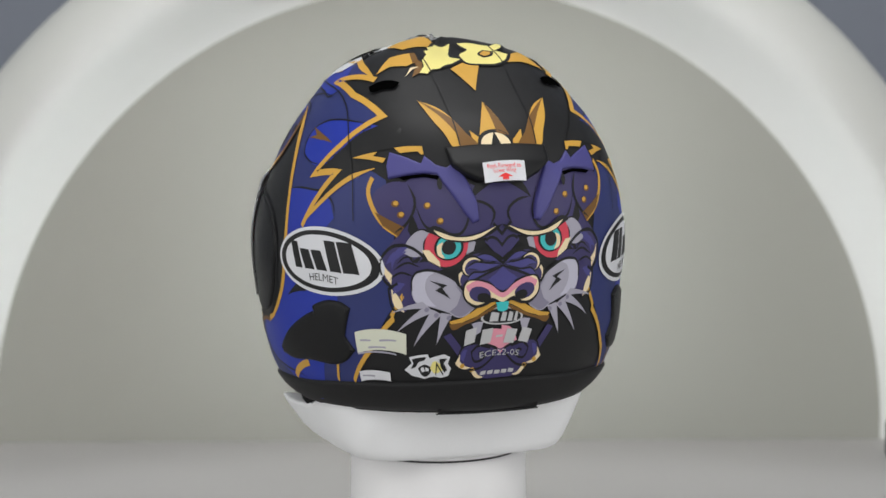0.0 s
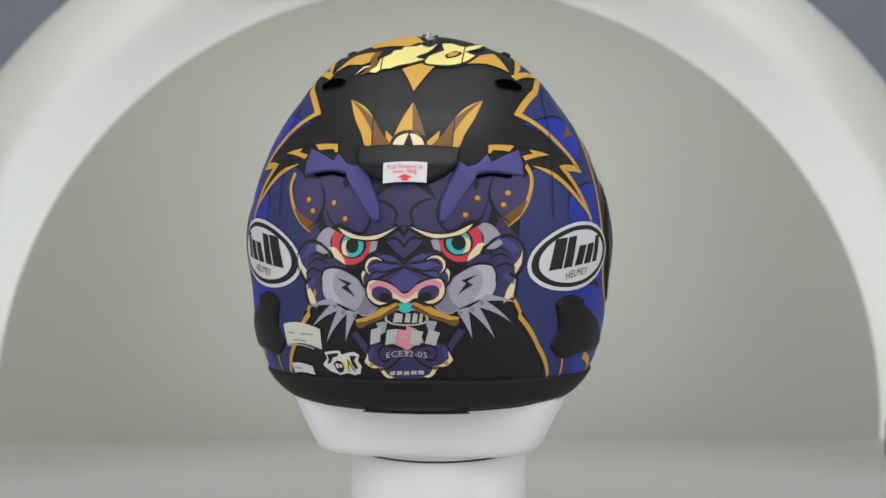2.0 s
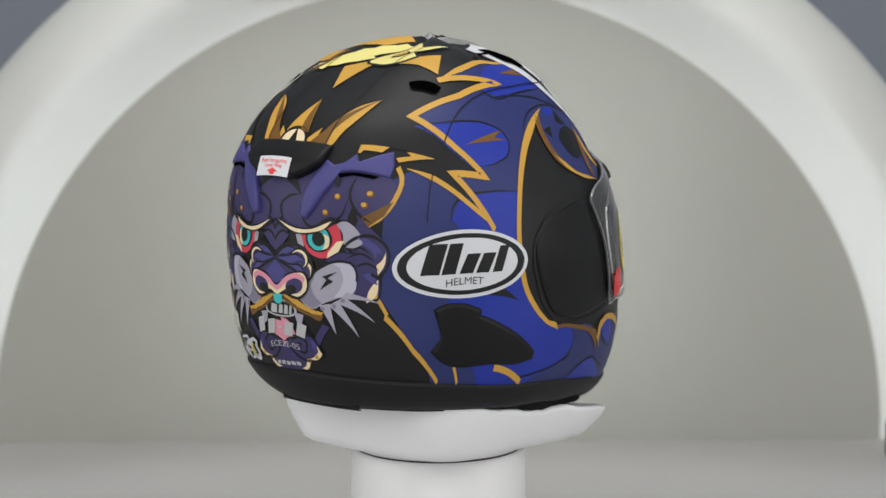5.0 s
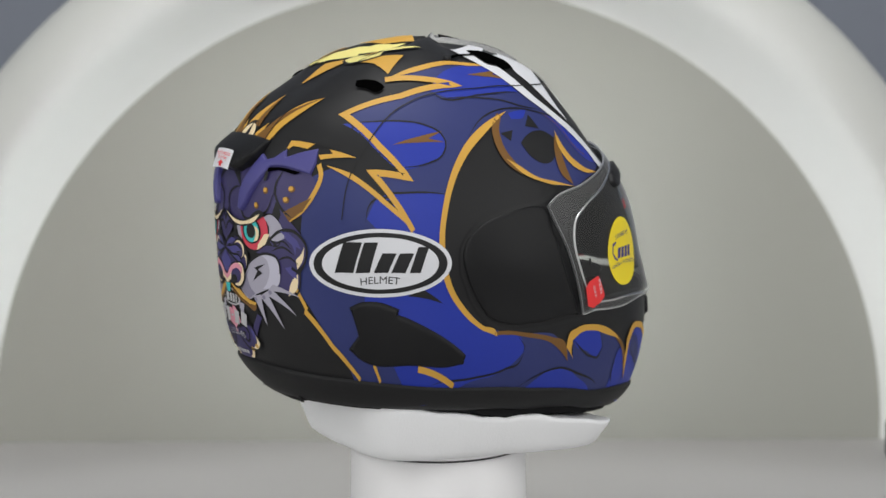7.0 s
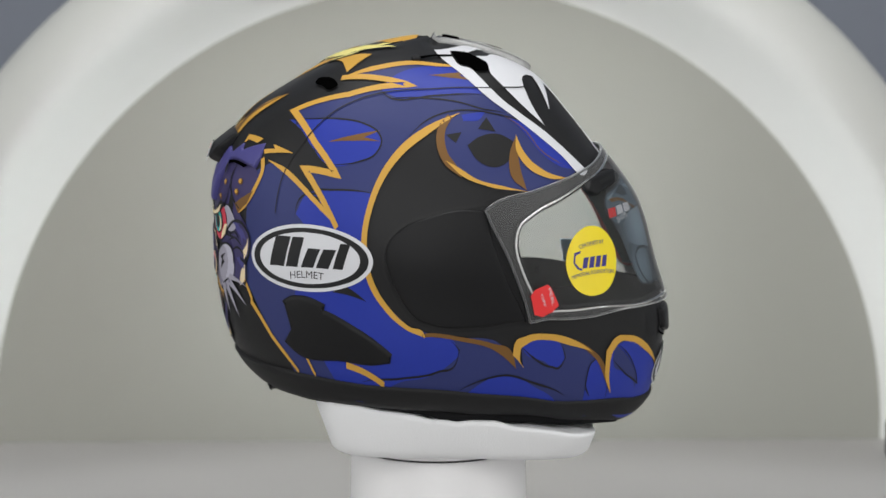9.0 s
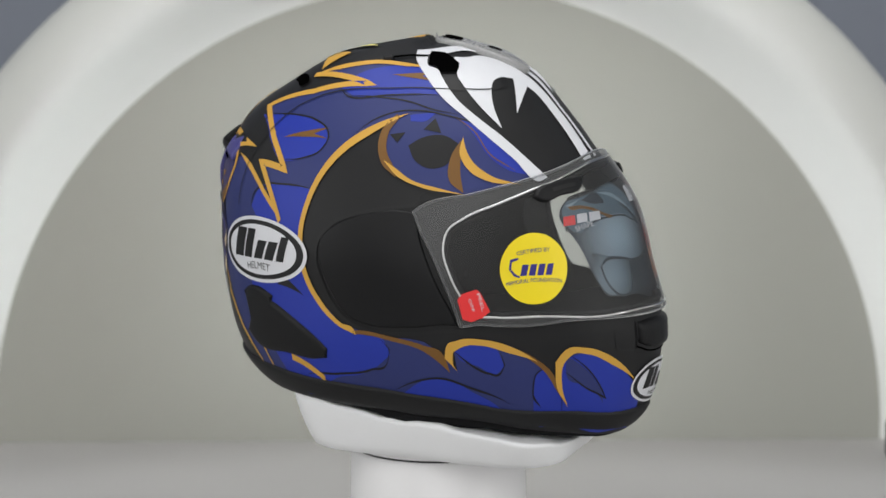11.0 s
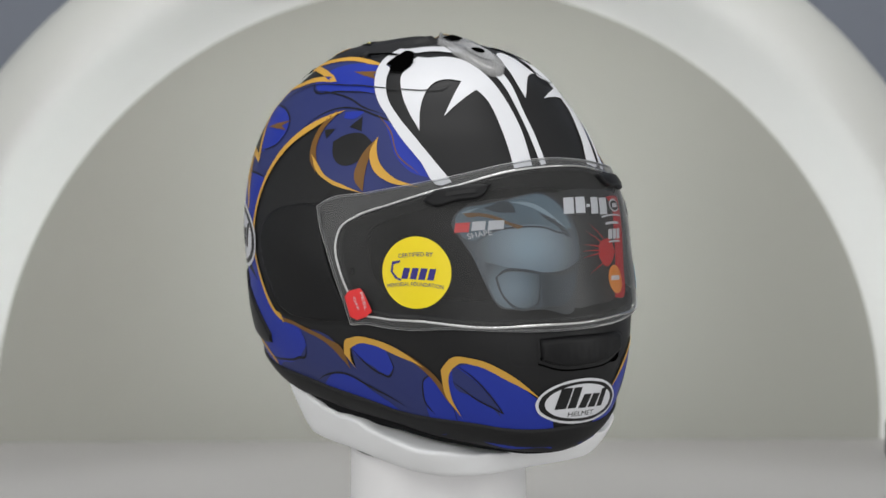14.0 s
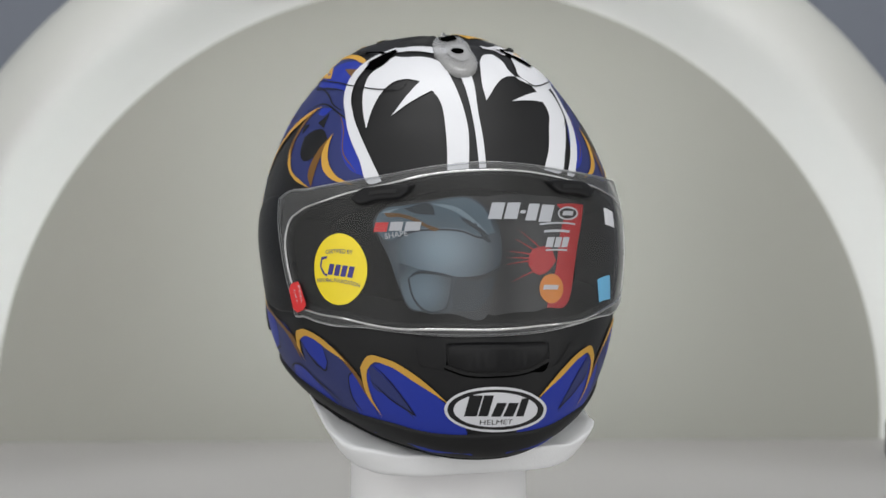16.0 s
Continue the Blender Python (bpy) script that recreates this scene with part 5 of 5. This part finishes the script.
plate_part("vent_lever", TRIM, [(23.3, -7.7), (21.8, -6.8), (21.3, -5.3), (22.5, -4.9), (23.8, -6.1), (24.1, -7.2)], 0.0, 0.003, 0.4, pair=True, label="small black vent lever")
plate_part("chin_vent", POD, [(18.0, 99.4), (5.7, 100.1), (-8.2, 100.3), (-21.5, 99.5), (-22.0, 102.8), (-13.3, 105.0), (-0.4, 105.8), (12.4, 105.0), (18.2, 103.4)], -0.001, 0.0040, 0.8, label="black chin air inlet flap")
# painted shade in the gap below the inlet flap
paint("chin_gap_shade", HOLE_SHADE, 3, [(19.2, 102.6), (12.4, 104.6), (-0.4, 105.4), (-14.0, 104.5), (-23.4, 102.2), (-23.0, 103.6), (-14.2, 106.0), (-0.4, 106.9), (12.6, 106.1), (19.6, 104.2)])
stroke("chin_joint", INK, 2, [(30.0, 97.9), (30.1, 101.2), (23.2, 104.0), (12.4, 105.7), (-0.4, 106.7), (-14.8, 105.8), (-29.2, 102.7), (-35.0, 97.6)], 0.5)
stroke("chin_joint", INK, 4, [(18.8, 99.0), (19.1, 103.6), (12.4, 105.4), (-0.4, 106.2), (-14.1, 105.3), (-23.3, 102.8), (-22.7, 99.3)], 0.7)
plate_part("crown_duct", DUCT, [(-5.8, 14.8), (-6.1, 21.3), (-4.4, 26.7), (-1.8, 29.2), (1.0, 29.2), (3.6, 26.5), (4.9, 20.9), (5.5, 15.7), (4.6, 8.6), (2.1, 1.5), (-1.6, -1.0), (-4.6, 0.2), (-6.0, 7.6)], 0.0, 0.0048, 2.2, label="clear plastic crown air duct")
oval("duct_hole", HOLE_SHADE, 36, (-0.8, 17.4), (-1.75, 0.1), (0.1, 2.2))
oval("duct_ring", DUCT, 35, (-0.8, 17.8), (-3.1, 0.1), (0.1, 6.2))
paint("duct_slot", HOLE_SHADE, 34, [(1.6, 2.2), (-2.8, 1.9), (-3.0, 7.0), (1.4, 7.4)], tight=True)
wedge_part("rear_wing", POD, [(-17.3, -62.3), (-11.9, -63.2), (-1.3, -64.1), (9.6, -63.6), (15.4, -63.0), (14.8, -68.7), (11.3, -71.8), (6.9, -74.1), (-1.5, -74.5), (-9.5, -73.7), (-13.8, -71.2), (-16.9, -68.1)], 0.0012, 0.0092, label="black flip-up rear wing")
wedge_part("rear_spoiler", VIOLET, [(15.4, -66.8), (18.5, -67.5), (21.4, -65.7), (24.0, -61.9), (25.8, -63.5), (33.6, -55.3), (36.3, -58.3), (37.3, -61.6), (33.6, -63.3), (25.9, -66.3), (21.9, -68.3), (21.1, -70.7), (18.6, -75.2), (15.8, -80.2), (13.2, -83.3), (10.8, -83.0), (10.8, -78.5), (12.6, -73.2), (14.0, -70.0)], 0.0008, 0.0044, pair=True, label="purple rear spoiler lobe")
# painted shade in the opening under the lobe
paint("spoiler_slot_shade", HOLE_SHADE, 12, [(21.2, -69.0), (26.0, -66.6), (34.2, -63.3), (32.7, -65.0), (26.1, -67.4), (22.1, -69.8)], tight=True, pair=True)
oval("spoiler_plug", INK, 13, (22.0, -70.9), (0.80, 0.25), (0.29, -1.42), pair=True)
wing_label()

# visor, stickers and the card behind it
make_visor()
cover("round_sticker", YELLOW, 0.0051, [(44.0, 76.3), (45.8, 78.2), (48.4, 79.2), (51.6, 79.5), (55.2, 78.9), (58.9, 77.3), (62.3, 75.0), (65.2, 72.0), (67.2, 68.6), (68.0, 65.2), (67.7, 62.2), (66.4, 59.8), (64.1, 58.2), (61.2, 57.6), (58.0, 57.8), (54.7, 58.8), (51.4, 60.5), (48.5, 62.8), (46.1, 65.4), (44.4, 68.3), (43.4, 71.2), (43.2, 73.9)], visor)
lettering("sticker_lettering", STICKER_INK, 0, "CERTIFIED BY", (58.9, 61.7), (47.9, 69.1), (-0.74, -1.26), lift=0.0053, holder=visor, squash=0.7)
lettering("sticker_lettering", STICKER_INK, 0, "MEMORIAL FOUNDATION", (67.3, 64.7), (48.4, 78.1), (-0.79, -1.15), lift=0.0053, holder=visor, squash=0.7)
cover("sticker_bar", STICKER_INK, 0.0053, [(58.7, 65.1), (56.7, 66.7), (59.2, 68.3), (61.3, 66.7)], visor, tight=True)
cover("sticker_bar", STICKER_INK, 0.0053, [(56.0, 67.2), (53.9, 68.7), (56.4, 70.5), (58.5, 68.9)], visor, tight=True)
cover("sticker_bar", STICKER_INK, 0.0053, [(53.2, 69.2), (51.1, 70.7), (53.6, 72.5), (55.7, 71.0)], visor, tight=True)
cover("sticker_bar", STICKER_INK, 0.0053, [(50.4, 71.2), (48.3, 72.5), (50.7, 74.4), (52.8, 73.0)], visor, tight=True)
cover("sticker_bar", STICKER_INK, 0.0053, [(61.5, 60.7), (58.6, 62.7), (59.3, 62.9), (61.5, 61.7), (63.0, 62.9), (62.3, 65.5), (61.3, 66.7), (61.8, 67.0), (63.3, 65.0), (63.7, 62.3)], visor, tight=True)
cover("peel_tag", TAG_RED, 0.0066, [(84.0, 50.7), (81.5, 51.4), (76.7, 55.6), (76.3, 57.6), (76.8, 64.3), (80.1, 63.2), (84.4, 60.1), (86.5, 56.3)], visor, tight=True)
lettering("tag_words", WHITE, 0, "PEEL", (77.6, 56.4), (79.3, 61.6), (-2.00, 1.47), lift=0.0067, holder=visor, squash=0.7)
lettering("tag_words", WHITE, 0, "OFF", (81.0, 54.5), (82.2, 58.4), (-2.03, 1.53), lift=0.0067, holder=visor, squash=0.7)
card = make_card()
PRINT = printed_shade("airbrushed_helmet_print", tuple(on_shell(16.0, 79.5)), 0.046, srgb(156, 176, 190), srgb(30, 40, 50))
PRINT_CHIN = printed_shade("airbrushed_chin_print", tuple(on_shell(24.5, 87.5)), 0.030, srgb(128, 148, 162), srgb(24, 32, 40))
cover("card_picture", PRINT, 0.0019, [(36.7, 64.2), (33.6, 63.5), (26.3, 65.3), (18.5, 67.0), (10.6, 67.4), (4.8, 68.0), (-0.0, 71.2), (-3.3, 75.7), (-4.1, 80.3), (-3.6, 83.7), (-1.6, 87.7), (0.5, 92.0), (2.2, 94.6), (15.2, 93.8), (25.4, 91.8), (30.9, 89.7), (33.3, 84.3), (35.1, 76.1), (37.3, 69.5), (38.0, 65.3)], card)
cover("card_picture_chin", PRINT_CHIN, 0.0021, [(31.6, 78.9), (24.0, 82.7), (11.9, 86.5), (3.6, 86.8), (-3.4, 85.0), (-1.6, 87.7), (0.5, 92.0), (2.2, 94.4), (15.2, 93.6), (25.4, 91.6), (30.5, 89.4), (32.6, 84.3)], card)
cover("card_picture_rim", STEEL_DARK, 0.0022, [(29.6, 83.5), (26.6, 82.6), (20.0, 84.0), (13.2, 86.2), (14.2, 89.0), (16.4, 92.7), (19.9, 93.1), (26.3, 91.0), (29.2, 87.0)], card)
cover("card_picture_pod", PRINT_CHIN, 0.0024, [(28.8, 83.5), (26.4, 83.3), (20.0, 84.7), (14.0, 86.5), (14.9, 89.0), (17.1, 92.1), (19.9, 92.5), (25.8, 90.6), (28.5, 87.0)], card)
cover("card_picture_vent", STEEL_DARK, 0.0023, [(13.0, 87.4), (5.8, 87.9), (-0.6, 87.5), (0.6, 90.2), (4.8, 93.4), (14.4, 93.4), (14.4, 90.9)], card)
cover("card_picture_crest", STEEL, 0.0021, [(33.4, 63.9), (26.3, 65.7), (18.5, 67.4), (10.6, 67.9), (5.0, 68.5), (0.6, 71.6), (-2.0, 77.4), (2.7, 78.0), (8.3, 76.1), (17.9, 74.0), (27.0, 72.2), (33.6, 72.4), (36.9, 68.4), (36.2, 64.8)], card)
cover("card_picture_shine", STEEL_LIGHT, 0.0023, [(17.6, 67.8), (9.2, 70.5), (4.0, 74.4), (0.5, 77.5), (5.1, 74.7), (10.4, 71.3)], card)
cover("card_picture_shine", STEEL_LIGHT, 0.0023, [(33.6, 64.3), (27.4, 65.9), (30.4, 65.6), (33.0, 65.6)], card)
cover("card_picture_slot", STEEL_DARK, 0.0023, [(9.2, 72.8), (2.3, 76.0), (-0.7, 79.6), (0.8, 79.6), (3.5, 77.0), (7.9, 74.1)], card)
cover("card_picture_slot", STEEL_DARK, 0.0023, [(26.5, 66.4), (16.9, 69.0), (16.8, 71.0), (22.9, 69.0)], card)
cover("card_picture_line", STEEL_DARK, 0.0023, [(32.9, 73.3), (27.0, 72.6), (17.9, 74.2), (8.3, 76.3), (2.7, 78.2), (-2.0, 77.4), (2.7, 78.7), (8.3, 76.8), (17.9, 74.7), (27.0, 73.1)], card)
cover("card_picture_line", BRONZE, 0.0025, [(33.3, 64.8), (27.8, 67.3), (23.2, 70.1), (19.6, 72.8), (16.0, 74.6), (16.5, 74.9), (20.7, 73.0), (24.3, 70.4), (29.0, 67.7), (32.5, 66.2)], card)
cover("card_bar", TAG_RED, 0.0027, [(36.8, 65.9), (32.3, 67.9), (33.8, 69.9), (38.4, 67.8)], card, tight=True)
cover("card_bar", WHITE, 0.0027, [(31.5, 68.1), (27.3, 69.7), (28.6, 71.6), (32.9, 70.0)], card, tight=True)
cover("card_bar", WHITE, 0.0027, [(26.4, 70.0), (21.4, 71.6), (22.6, 73.5), (27.7, 72.0)], card, tight=True)
lettering("card_words", WHITE, 0, "SHAPE", (34.7, 71.5), (26.7, 73.6), (-0.09, -1.44), lift=0.0025, holder=card, squash=0.7)
cover("card_bar", WHITE, 0.0027, [(-2.1, 70.0), (-6.6, 69.8), (-4.5, 74.1), (-0.0, 74.1)], card, tight=True)
cover("card_bar", WHITE, 0.0027, [(-7.4, 69.8), (-12.0, 69.3), (-9.9, 73.8), (-5.3, 74.0)], card, tight=True)
cover("card_bar", WHITE, 0.0027, [(-11.7, 71.3), (-13.5, 71.1), (-13.1, 72.0), (-11.2, 72.2)], card, tight=True)
cover("card_bar", WHITE, 0.0027, [(-15.0, 69.2), (-19.1, 68.4), (-16.9, 73.2), (-12.8, 73.8)], card, tight=True)
cover("card_bar", WHITE, 0.0027, [(-19.9, 68.5), (-25.1, 67.2), (-22.8, 72.3), (-17.8, 73.4)], card, tight=True)
cover("card_red", CARD_RED, 0.0019, [(-26.2, 66.6), (-39.4, 61.3), (-36.9, 71.9), (-30.2, 90.8), (-21.2, 92.6), (-26.0, 82.4), (-27.0, 75.1), (-29.7, 68.3)], card)
cover("card_red", CARD_RED, 0.0021, [(-18.3, 79.5), (-23.1, 78.9), (-25.6, 81.4), (-22.1, 84.5), (-16.6, 85.9), (-13.7, 84.3), (-14.4, 81.4)], card)
cover("card_red_line", CARD_RED, 0.0021, [(-4.5, 84.8), (-16.0, 82.8), (-16.0, 83.2)], card, tight=True)
cover("card_red_line", CARD_RED, 0.0021, [(-5.3, 81.6), (-16.0, 81.5), (-16.0, 81.9)], card, tight=True)
cover("card_red_line", CARD_RED, 0.0021, [(-7.6, 78.3), (-17.1, 80.6), (-17.1, 81.0)], card, tight=True)
cover("card_red_line", CARD_RED, 0.0021, [(-9.8, 76.1), (-19.0, 79.7), (-19.0, 80.1)], card, tight=True)
cover("card_red_line", CARD_RED, 0.0021, [(-6.9, 88.5), (-17.1, 84.8), (-17.1, 85.2)], card, tight=True)
cover("card_red_line", CARD_RED, 0.0021, [(-4.8, 83.2), (-15.3, 82.4), (-15.3, 82.8)], card, tight=True)
cover("card_disc", CARD_ORANGE, 0.0025, [(-29.3, 87.1), (-28.6, 88.6), (-26.9, 90.1), (-24.5, 91.1), (-22.0, 91.5), (-19.9, 91.1), (-18.5, 90.3), (-18.1, 89.0), (-18.7, 87.5), (-20.2, 86.1), (-22.3, 85.2), (-24.8, 84.7), (-27.1, 84.9), (-28.8, 85.7)], card)
cover("card_bar", WHITE, 0.0029, [(-20.0, 87.9), (-26.9, 86.8), (-26.3, 87.9), (-19.5, 89.0)], card, tight=True)
cover("card_bar", WHITE, 0.0029, [(-21.4, 76.5), (-24.6, 75.7), (-23.5, 78.5), (-20.4, 79.1)], card, tight=True)
cover("card_bar", WHITE, 0.0029, [(-25.1, 75.6), (-27.9, 74.9), (-26.9, 77.7), (-24.1, 78.4)], card, tight=True)
cover("card_bar", WHITE, 0.0029, [(-28.5, 74.7), (-31.5, 73.8), (-30.5, 76.7), (-27.5, 77.6)], card, tight=True)
cover("card_bar", WHITE, 0.0029, [(-20.1, 75.0), (-31.5, 72.0), (-31.3, 72.7), (-19.8, 75.7)], card, tight=True)
cover("card_bar", WHITE, 0.0029, [(-20.7, 79.6), (-30.7, 77.2), (-30.5, 77.7), (-20.6, 80.0)], card, tight=True)
cover("card_bar", WHITE, 0.0029, [(-18.3, 73.7), (-34.4, 69.1), (-34.2, 69.6), (-18.1, 74.2)], card, tight=True)
cover("card_oval", WHITE, 0.0025, [(-36.0, 65.5), (-35.4, 66.6), (-33.9, 67.9), (-31.9, 69.0), (-29.7, 69.8), (-27.8, 70.1), (-26.5, 69.8), (-26.2, 69.1), (-26.7, 68.2), (-28.1, 67.1), (-30.0, 66.0), (-32.1, 65.2), (-34.1, 64.8), (-35.5, 64.8)], card)
cover("card_oval", INK, 0.0029, [(-34.9, 66.0), (-34.4, 66.8), (-33.2, 67.8), (-31.5, 68.7), (-29.7, 69.4), (-28.1, 69.6), (-27.1, 69.5), (-26.8, 69.0), (-27.2, 68.2), (-28.3, 67.4), (-29.9, 66.5), (-31.7, 65.9), (-33.4, 65.5), (-34.5, 65.5)], card)
cover("card_bar", WHITE, 0.0031, [(-28.5, 67.8), (-33.4, 66.0), (-32.8, 67.5), (-27.9, 69.2)], card, tight=True)
cover("blue_sticker", CARD_BLUE, 0.0051, [(-48.6, 78.3), (-59.2, 71.5), (-61.6, 77.2), (-50.5, 83.4)], visor, tight=True)
cover("white_sticker", WHITE, 0.0051, [(-50.3, 55.6), (-58.3, 50.8), (-60.4, 55.0), (-51.8, 60.3)], visor, tight=True)


# ---------- cushion under the helmet ----------
def make_cushion():
    """A block-shaped white cloth cushion with slanted sides, soft corners and creases in its cloth."""
    verts, faces = [], []
    n = 192
    levels = [(0.149, 0.0, 0.0), (0.149, 0.74, 0.82), (0.1497, 0.790, 0.855), (0.1515, 0.830, 0.880), (0.156, 0.868, 0.902), (0.162, 0.902, 0.926), (0.168, 0.933, 0.950), (0.174, 0.963, 0.972), (0.180, 0.990, 0.991), (0.1832, 1.0, 1.0), (0.1842, 0.985, 0.985), (0.1836, 0.93, 0.93), (0.180, 0.6, 0.6), (0.178, 0.0, 0.0)]
    # folds of the cloth: (direction, width, depth)
    pleats = [(-2.30, 0.12, 0.020), (-2.05, 0.07, -0.020), (-0.80, 0.14, 0.005), (-1.15, 0.16, -0.016), (0.72, 0.14, 0.008), (2.35, 0.14, 0.010), (2.95, 0.20, -0.012)]
    for z, s, e in levels:
        for k in range(n):
            a = 2 * math.pi * k / n
            c, d = math.cos(a), math.sin(a)
            r = (abs(c / 0.0945) ** 4.4 + abs(d / (0.1015 if d > 0 else 0.0990)) ** 4.4) ** (-1 / 4.4)
            x, y = r * c * s, r * d * (e + (1 - e) * 0.5 * (d > 0 and e > 0))
            h = max(0.0, z - 0.151) / 0.028
            w = 0.0026 * noise.noise((c * 2.2, d * 2.2, z * 30 + 5)) + 0.0012 * noise.noise((c * 6, d * 6, z * 60))
            fold = 0.0
            for at, wide, deep in pleats:
                turn = abs((a - at - 0.5 * (h - 0.5) * deep / 0.03 + math.pi) % (2 * math.pi) - math.pi)
                fold += deep * max(0.0, 1 - turn / wide) * min(1.0, 0.25 + h)
            dip = 0.0035 * (1 - abs(math.sin(2 * a))) * h
            g = 1 + w * 8 + fold
            verts.append(Vector((x * g - 0.003, y * g + 0.009, z - dip - (0.04 if y > 0 else 0.02) * y * (1 - h) + h * (w * 1.8 + fold * 0.05 - (0.17 if y > 0 else 0.09) * y))))
    for i in range(len(levels) - 1):
        for k in range(n):
            a, b = i * n + k, i * n + (k + 1) % n
            faces.append((a, b, b + n, a + n))
    ob = new("cushion", mesh_of("cushion", verts, faces, CLOTH))
    return tagged(ob, "white cloth covered cushion under the helmet, slightly creased", "cushion")


cushion = make_cushion()


def motions():
    rows = [(k * 0.5, pose(0, 0, 0, 0, 0, TURN + RATE * k * 0.5)) for k in range(33)]
    for thing in (helmet, cushion, plate):
        walk(thing, rows)


motions()
